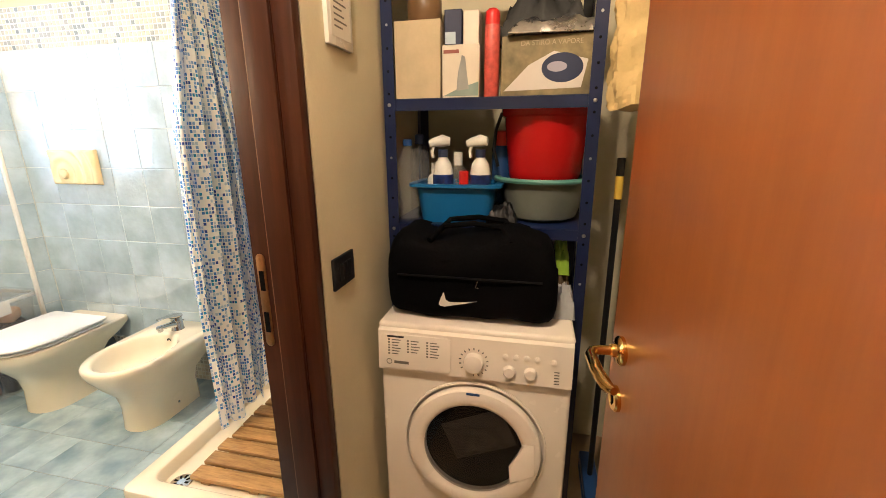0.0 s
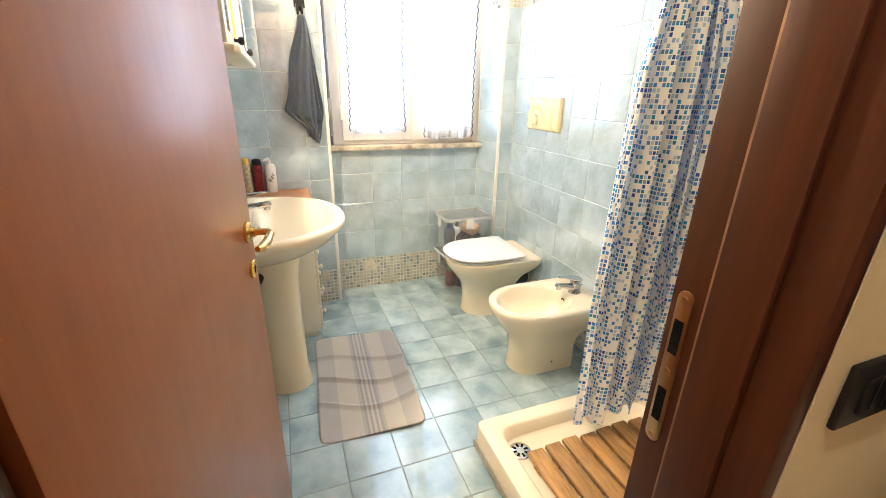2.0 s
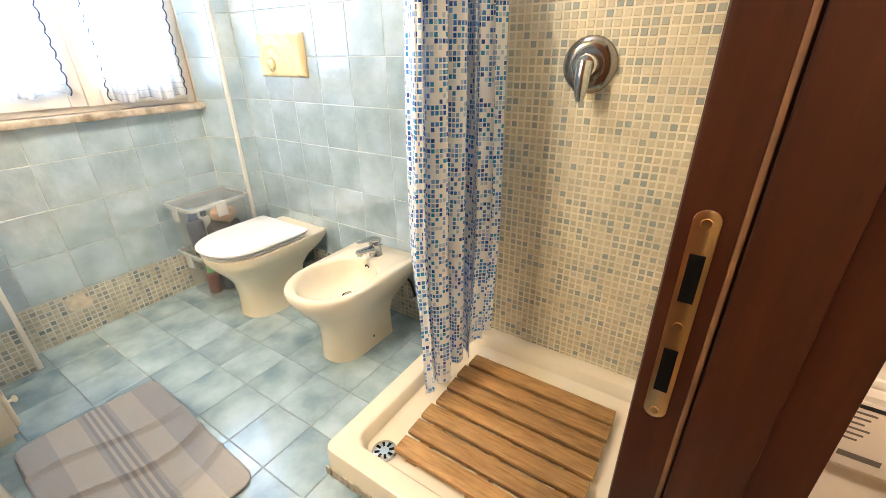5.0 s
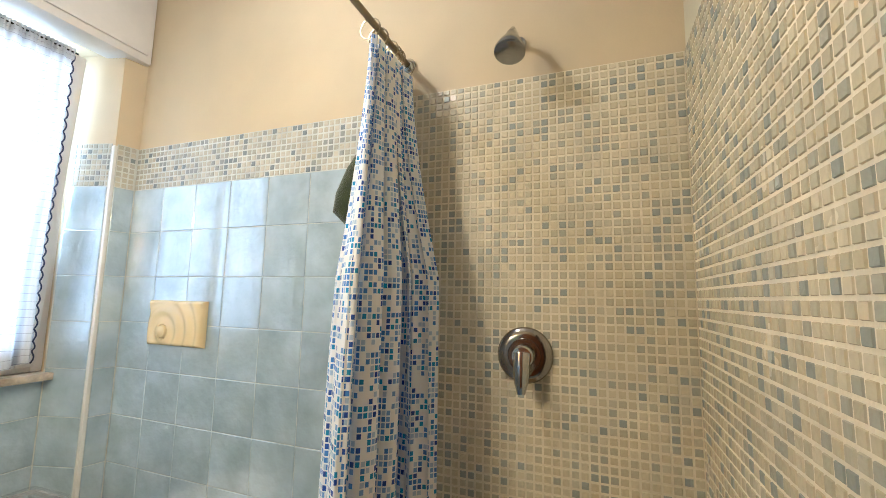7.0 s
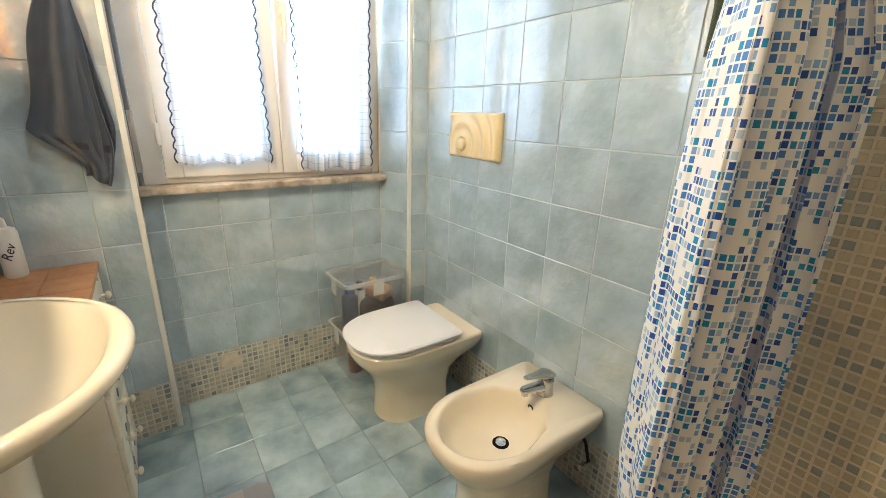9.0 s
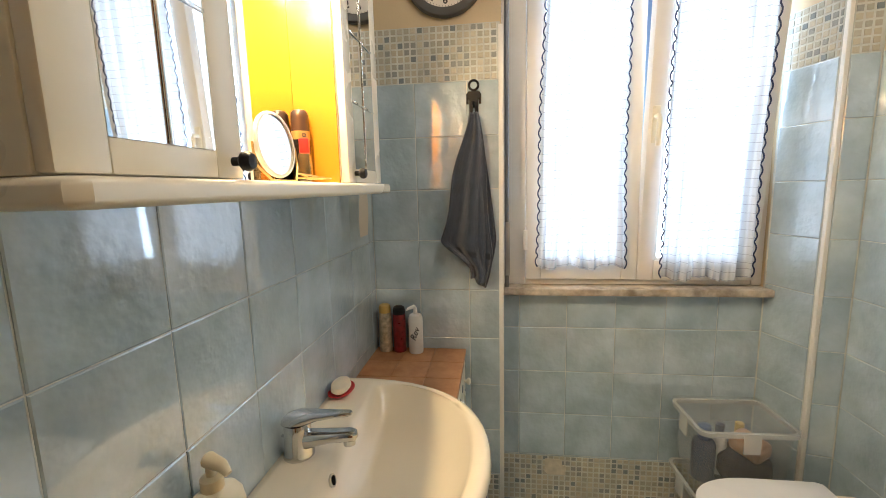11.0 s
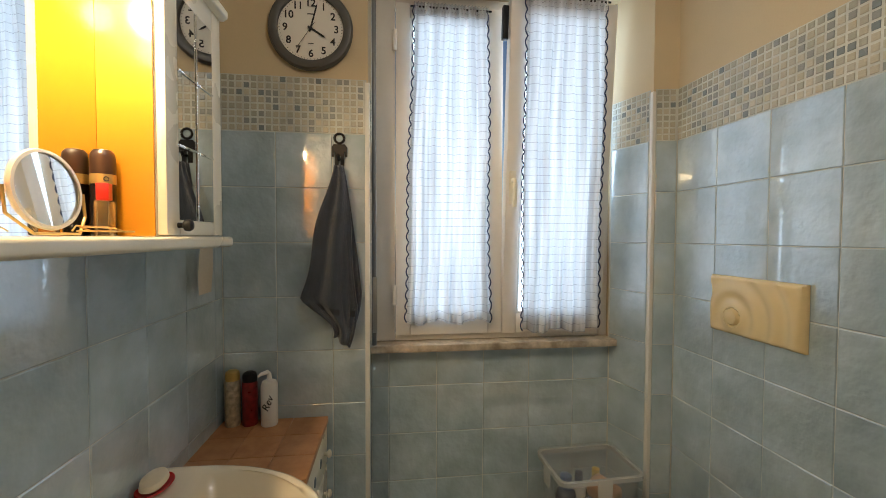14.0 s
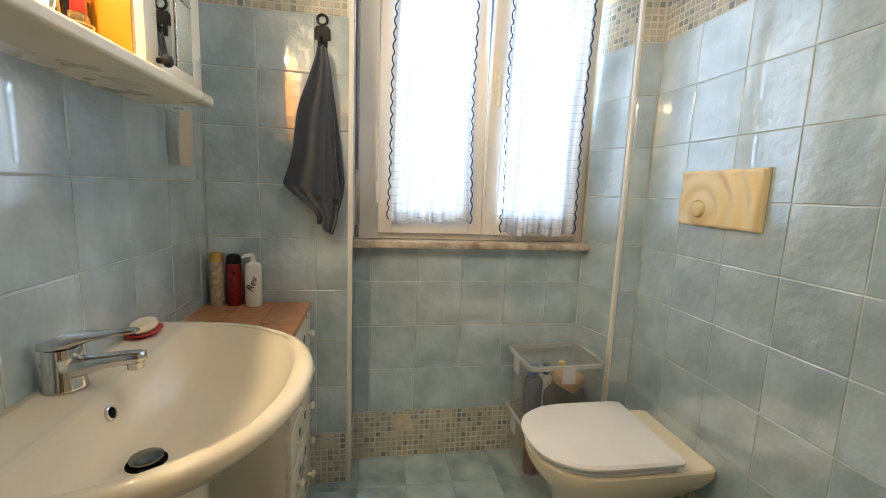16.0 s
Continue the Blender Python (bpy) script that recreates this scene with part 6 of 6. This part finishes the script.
def bag_ring(x, k):
    out = []
    for i in range(32):
        a = 2 * math.pi * i / 32
        c, s = math.cos(a), math.sin(a)
        y = 0.150 * k * math.copysign(abs(c) ** 0.48, c)
        z = 0.1365 * k * math.copysign(abs(s) ** 0.48, s)
        p = Vector((x * 9, y * 11, z * 11 + 3))
        w = 0.010 * noise.noise(p) + (0.015 if s > 0.1 else 0.003) * (0.35 - abs(noise.noise(p * 2.3)))
        sag = 0.020 * (s > 0.3) * math.cos(x * 9 + 0.6) ** 2
        out.append((x * (1 - 0.06 * max(0, s)), y + w, max(0.0, z - sag + 0.1365 * (1 if k > 0.99 else (0.86 + 0.14 * k)) + w - 0.012 * abs(x) * (s > 0))))
    return out


xs = [-0.255, -0.248, -0.235] + [-0.21 + 0.0175 * i for i in range(25)] + [0.235, 0.248, 0.255]
part("body", loft(B(), [bag_ring(x, k) for x, k in zip(xs, [0.72, 0.88, 0.97] + [1.0] * 25 + [0.97, 0.88, 0.72])]), nylon, bag, smooth=70)
sw = []
for i in range(13):
    q = i / 12
    sw.append((-0.074 - 0.016 * math.sin(math.pi * min(1, q * 1.25)) + 0.165 * max(0, q - 0.35) ** 1.2, 0.022 - 0.044 * math.sin(1.5708 * min(1, q * 1.9)) + 0.020 * max(0, q - 0.5) * 2))
sw += [(-0.02, -0.0065), (-0.045, -0.0075), (-0.060, -0.006), (-0.068, 0.0), (-0.070, 0.010)]
part("printed_mark", outline(B(), sw, 0, 0.0015), plain("pale_print", (0.70, 0.64, 0.56), 0.6), bag, "pale curved printed stripe", wallm("-y", (0.005, -0.158, 0.085)) @ pose(0, 0, 0, -3, 0, 2))
part("zip_pull", tube(B(), [(0.03, -0.158, 0.145), (0.024, -0.164, 0.128), (0.034, -0.164, 0.126)], 0.0016, 6), chrome, bag, "small steel zip pull")
part("zip", box(B(), -0.21, 0.21, -0.158, -0.154, 0.148, 0.153), black_plastic, bag)
for y in (-0.06, 0.05):
    part("strap", tube(B(), [(-0.12, y - 0.06, 0.25), (-0.09, y, 0.281), (0.0, y + 0.02, 0.288), (0.09, y, 0.281), (0.12, y - 0.06, 0.25)], 0.009, 8), nylon, bag)
whole("green_packet", crumple(0.06, 0.08, 0.12, 21, 14), plain("lime_plastic", (0.30, 0.50, 0.04), 0.35), pose(0.425, 1.93, MH + 0.09), "lime green plastic packet behind the bag", "packet", smooth=25)
whole("folded_cloth", crumple(0.085, 0.14, 0.10, 22, 14), plain("pale_grey_cloth", (0.36, 0.38, 0.40), 0.85, bump=0.3), pose(0.425, 1.80, MH), "pale grey cloth bundled beside the bag", "cloth")
whole("brown_cloth_bundle", crumple(0.08, 0.12, 0.09, 23, 14), plain("olive_brown_cloth", (0.12, 0.08, 0.04), 0.85, bump=0.3), pose(0.425, 1.93, MH), "olive brown cloth bundle beside the bag", "cloth")

# ---- beside the shelf ----
pbag = thing("paper_bag", pose(0.590, 1.83, 1.48), "crumpled kraft paper bag hanging on the shelf post", "paper bag")
bm = B()
rings = []
for i in range(37):
    v = i / 36
    z = 0.36 * v
    hw, hd = 0.070 - 0.03 * max(0, v - 0.75) / 0.25, 0.05 - 0.02 * v
    ring = []
    for j in range(44):
        a = 2 * math.pi * j / 44
        p = Vector((math.cos(a) * 2.2, math.sin(a) * 2.2, z * 16))
        crease = 0.20 * noise.noise(p) + 0.16 * (0.4 - abs(noise.noise(p * 1.9))) + 0.07 * (0.4 - abs(noise.noise(p * 4.3)))
        ring.append((hw * math.cos(a) * (1 + crease), hd * math.sin(a) * (1 + 1.6 * crease), z + 0.008 * math.sin(3 * a)))
    rings.append(ring)
part("bag", loft(B(), rings), mat("kraft_paper", (0.62, 0.46, 0.20), 0.75, var=0.15, fine=120, bump=0.2), pbag, smooth=20)
part("string", tube(B(), [(0, 0, 0.36), (-0.03, -0.01, 0.43), (-0.085, -0.012, 0.47)], 0.003, 6), plain("twine", (0.4, 0.3, 0.18), 0.9), pbag)
br = thing("broom", pose(0.600, 1.98, 0), "broom with black pole and yellow collar", "broom")
part("pole", tube(B(), [(0, 0, 0.09), (0, 0.01, 1.28)], 0.011, 10), black_plastic, br)
part("collar", tube(B(), [(0, 0.009, 1.20), (0, 0.0105, 1.275)], 0.0135, 12), yellow_p, br, "yellow collar")
part("grip", tube(B(), [(0, 0.0106, 1.276), (0, 0.011, 1.335)], 0.0130, 12), black_plastic, br)
part("head", box(B(), -0.03, 0.03, -0.13, 0.13, 0.05, 0.09, 0.008), blue_p, br)
part("bristles", box(B(), -0.028, 0.028, -0.128, 0.128, 0.0, 0.0495, 0.006), plain("bristle", (0.05, 0.12, 0.25), 0.8, bump=0.5), br)
mop = thing("folded_stepladder", pose(0.665, 1.90, 0), "dark folded stepladder leaning in the gap", "stepladder")
for y in (-0.17, 0.17):
    part("stile", box(B(), -0.014, 0.014, y - 0.012, y + 0.012, 0.0, 1.18, 0.003), black_plastic, mop)
for i in range(4):
    part("tread", box(B(), -0.018, 0.018, -0.157, 0.157, 0.22 + 0.26 * i, 0.245 + 0.26 * i, 0.003), black_plastic, mop)

# switch and notice on the corridor wall
swt = thing("light_switch", wallm("+x", (X_DOOR_OUT + 0.001, 1.470, 1.068)), "black rectangular light switch on cream wall", "light switch")
part("plate", box(B(), -0.058, 0.058, -0.042, 0.042, 0, 0.009, 0.003), black_plastic, swt)
for x in (-0.023, 0.0, 0.023):
    part("rocker", box(B(), x - 0.0105, x + 0.0105, -0.022, 0.022, 0.009, 0.0125, 0.001), black_plastic, swt)
nt = thing("wall_notice", wallm("+x", (X_DOOR_OUT + 0.001, 1.533, 1.74)), "white printed sheet in a thin white frame", "notice")
part("board", box(B(), -0.066, 0.066, -0.125, 0.125, 0, 0.012, 0.002), white_p, nt)
part("sheet", box(B(), -0.050, 0.050, -0.105, 0.105, 0.0121, 0.0128), plain("paper", (0.74, 0.70, 0.62), 0.8), nt)
for i in range(14):
    part("printed_line", box(B(), -0.036, 0.030 - 0.012 * ((i * 5) % 3), 0.085 - 0.013 * i, 0.089 - 0.013 * i, 0.0129, 0.0133), gp, nt)


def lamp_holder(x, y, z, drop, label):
    """An unseen ceiling rose, short rod and lamp holder, added above a point light."""
    h = thing("unseen_ceiling_lamp", pose(x, y, z), label, "lamp")
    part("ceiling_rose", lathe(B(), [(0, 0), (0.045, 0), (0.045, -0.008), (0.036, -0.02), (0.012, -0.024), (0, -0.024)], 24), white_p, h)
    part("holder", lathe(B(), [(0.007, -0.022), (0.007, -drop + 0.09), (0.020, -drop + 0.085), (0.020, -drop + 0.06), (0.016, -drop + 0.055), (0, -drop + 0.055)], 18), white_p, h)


lamp_holder(-1.42, 1.52, Z_CEIL - 0.002, 0.37, "added unseen white lamp holder on the bathroom ceiling")
lamp_holder(0.12, 0.50, 2.698, 0.10, "added unseen white lamp holder on the corridor ceiling")

# ---- tiles ----
TILES = {}


def tile_mesh(w, h, t, material, c=0.0022):
    key = (round(w, 4), round(h, 4), material.name)
    if key not in TILES:
        v = [(x, y, z) for z, s in ((0, 0), (t - 0.0015, 0), (t, c)) for x, y in ((s, s), (w - s, s), (w - s, h - s), (s, h - s))]
        f = [(i + k, (i + 1) % 4 + k, (i + 1) % 4 + k + 4, i + k + 4) for k in (0, 4) for i in range(4)] + [(8, 9, 10, 11)]
        me = bpy.data.meshes.new("tile")
        me.from_pydata(v, [], f)
        me.materials.append(material)
        TILES[key] = me
    return TILES[key]


def cells(a0, a1, phase, pitch):
    k = math.floor((a0 - phase) / pitch + 1e-6)
    out = []
    while phase + k * pitch < a1 - 1e-4:
        lo, hi = max(a0, phase + k * pitch), min(a1, phase + (k + 1) * pitch)
        if hi - lo > 0.004:
            out.append((lo, hi))
        k += 1
    return out


def lay(wall, m, u0, u1, v0, v1, pu, pv, material, t, gap=0.0024):
    """Square tiles as pieces of a wall or floor; m carries (u, v, out) to the world."""
    for a, b in cells(u0, u1, pu, P):
        for c, d in cells(v0, v1, pv, P):
            ob = new("tile", tile_mesh(b - a - gap, d - c - gap, t, material))
            ob.parent = wall
            ob.matrix_local = m @ pose(a + gap / 2, c + gap / 2, random.uniform(-0.0004, 0.0003), random.uniform(-0.12, 0.12), random.uniform(-0.12, 0.12), 0)


Q = P / 8


def tessera(w, h, t, c):
    v = [(0, 0, 0), (w, 0, 0), (w, h, 0), (0, h, 0), (c, c, t), (w - c, c, t), (w - c, h - c, t), (c, h - c, t)]
    return v, [(0, 1, 5, 4), (1, 2, 6, 5), (2, 3, 7, 6), (3, 0, 4, 7), (4, 5, 6, 7)]


def mosaic(wall, m, u0, u1, v0, v1, own=None, label="small beige and grey glass mosaic", rest=None):
    """A field of tesserae; those within own = (u0, u1, v0, v1) are pieces of their own, the rest one mesh."""
    vs, fs, g = [], [], 0.0036
    for a, b in cells(u0, u1, u0, Q):
        for c, d in cells(v0, v1, v0, Q):
            if b - a < Q * 0.4 or d - c < Q * 0.4:
                continue
            if own and own[0] < a and b < own[1] and own[2] < c and d < own[3]:
                key = ("tessera", round(b - a, 4), round(d - c, 4))
                if key not in TILES:
                    me = bpy.data.meshes.new("tessera")
                    me.from_pydata(*(lambda q: (q[0], [], q[1]))(tessera(b - a - g, d - c - g, 0.0052, 0.0022)))
                    me.materials.append(mosaic_piece)
                    TILES[key] = me
                ob = new("mosaic_tile", TILES[key])
                ob.parent = wall
                ob.matrix_local = m @ pose(a + g / 2, c + g / 2, random.uniform(-0.0005, 0.0004), random.uniform(-1, 1), random.uniform(-1, 1), random.uniform(-1, 1))
                continue
            p, q = tessera(b - a - g, d - c - g, 0.0052, 0.0022)
            k, tz = len(vs), random.uniform(-0.0005, 0.0004)
            tx, ty = random.uniform(-0.02, 0.02), random.uniform(-0.02, 0.02)
            vs += [m @ Vector((x + a + g / 2, y + c + g / 2, z + tz + tx * (x - 0.011) + ty * (y - 0.011))) for x, y, z in p]
            fs += [tuple(i + k for i in f) for f in q]
    me = bpy.data.meshes.new("mosaic_tiles")
    me.from_pydata(vs, [], fs)
    me.materials.append(rest or mosaic_rest)
    ob = new("mosaic_tiles", me)
    ob.parent = wall
    tagged(ob, label, kind="stuff")


def backing(wall, m, u0, u1, v0, v1, material, t=0.0034):
    bm = B()
    box(bm, u0, u1, v0, v1, 0.0002, t)
    ob = part("grout_bed", bm, material, wall)
    ob.matrix_local = m


O = bpy.data.objects
w_m, w_f, w_w, w_d, fl_ = O["wall_mirror_side"], O["wall_flush_side"], O["wall_window_side"], O["wall_door_side"], O["floor"]
lay(fl_, pose(0, 0, -0.006), -2.80, -0.165, 0.615, 2.355, -1.147, 1.380, floor_tile, 0.006)
SK = 0.228
# flush wall
m = wallm("-y", (0, Y_FLUSH, 0))
backing(w_f, m, -2.545, -1.105, 0, BAND1, grout)
lay(w_f, m, -2.545, -1.105, SK, BAND0, -1.728, BAND0, wall_tile, TT)
mosaic(w_f, m, -2.545, -1.105, BAND0, BAND1)
mosaic(w_f, m, -2.545, -1.105, 0.003, SK)
backing(w_f, m, -1.105, X_SHOWER, 0, 2.105, mosaic_grout, 0.0028)
mosaic(w_f, m, -1.105, X_SHOWER, 0.10, 2.105, (-0.84, -0.28, 1.02, 1.38), rest=shower_rest)
# shower side of the door wall
m = wallm("-x", (X_SHOWER, 0, 0))
backing(w_d, m, -2.356, -1.376, 0, 2.105, mosaic_grout, 0.0028)
mosaic(w_d, m, -2.352, -1.376, 0.10, 2.105, rest=shower_rest)
# mirror wall
m = wallm("+y", (0, Y_MIRROR, 0))
backing(w_m, m, 0.335, 2.620, 0, BAND1, grout)
lay(w_m, m, 0.335, 2.616, SK, BAND0, 1.735, BAND0, wall_tile, TT)
mosaic(w_m, m, 0.335, 2.616, BAND0, BAND1)
mosaic(w_m, m, 0.335, 2.616, 0.003, SK)
# window wall
m = wallm("+x", (X_WIN, 0, 0))
backing(w_w, m, Y_MIRROR + 0.002, Y_NICHE0 - 0.006, 0, BAND1, grout)
lay(w_w, m, Y_MIRROR + 0.006, Y_NICHE0 - 0.010, SK, BAND0, 1.010, BAND0, wall_tile, TT)
mosaic(w_w, m, Y_MIRROR + 0.006, Y_NICHE0 - 0.010, BAND0, BAND1)
mosaic(w_w, m, Y_MIRROR + 0.006, Y_NICHE0 - 0.010, 0.003, SK)
m = wallm("+x", (X_NICHE, 0, 0))
backing(w_w, m, Y_NICHE0 + 0.002, 2.203, 0, Z_SILL - 0.032, grout)
lay(w_w, m, Y_NICHE0 + 0.006, 2.200, SK, Z_SILL - 0.034, 1.422, BAND0, wall_tile, TT)
mosaic(w_w, m, Y_NICHE0 + 0.006, 2.200, 0.003, SK)
patch = [(1.336, 0.150), (1.352, 0.134), (1.430, 0.136), (1.432, 0.182), (1.414, 0.186), (1.412, 0.212), (1.338, 0.214)]
part("repair_patch", outline(B(), patch, 0.0, 0.0075, 0.001, 1), plain("pale_filler", (0.66, 0.60, 0.48), 0.6, var=0.15, scale=30), w_w, "pale repaired spot in the mosaic").matrix_local = m
# recess sides
m = wallm("+y", (0, Y_NICHE0, 0))
backing(w_w, m, 2.632, 2.770, 0, BAND1, grout)
lay(w_w, m, 2.634, 2.764, SK, BAND0, 2.634, BAND0, wall_tile, TT)
mosaic(w_w, m, 2.634, 2.764, BAND0, BAND1)
side = math.degrees(math.atan2(2.262 - 2.203, 2.772 - 2.565))
m = pose(X_NICHE, 2.203, 0, 0, 0, side) @ wallm("-y", (0, 0, 0))
LS = math.hypot(2.772 - 2.565, 2.262 - 2.203)
backing(w_w, m, 0.0, LS - 0.012, 0, BAND1, grout)
lay(w_w, m, 0.008, LS - 0.014, SK, BAND0, 0.008, BAND0, wall_tile, TT)
mosaic(w_w, m, 0.008, LS - 0.014, BAND0, BAND1)
mosaic(w_w, m, 0.008, LS - 0.014, 0.003, SK)
side = math.degrees(math.atan2(2.357 - 2.262, -2.545 + 2.565))
m = pose(-2.565, 2.262, 0, 0, 0, side) @ wallm("-y", (0, 0, 0))
backing(w_w, m, 0.008, 0.096, 0, BAND1, grout)
lay(w_w, m, 0.010, 0.090, SK, BAND0, 0.010, BAND0, wall_tile, TT)
mosaic(w_w, m, 0.010, 0.090, BAND0, BAND1)
mosaic(w_w, m, 0.010, 0.090, 0.003, SK)
# edging of small tiles along the shower tray
bm = B()
for i in range(34):
    box(bm, -1.150 + i * 0.0256, -1.150 + i * 0.0256 + 0.021, 1.4815, 1.4865, 0.004, 0.040, 0.001, 1)
ob = part("edging", bm, plain("cream_edging", (0.50, 0.44, 0.34), 0.5), tray)
ob.matrix_local = tray.matrix_world.inverted()
ob["kind"] = "stuff"
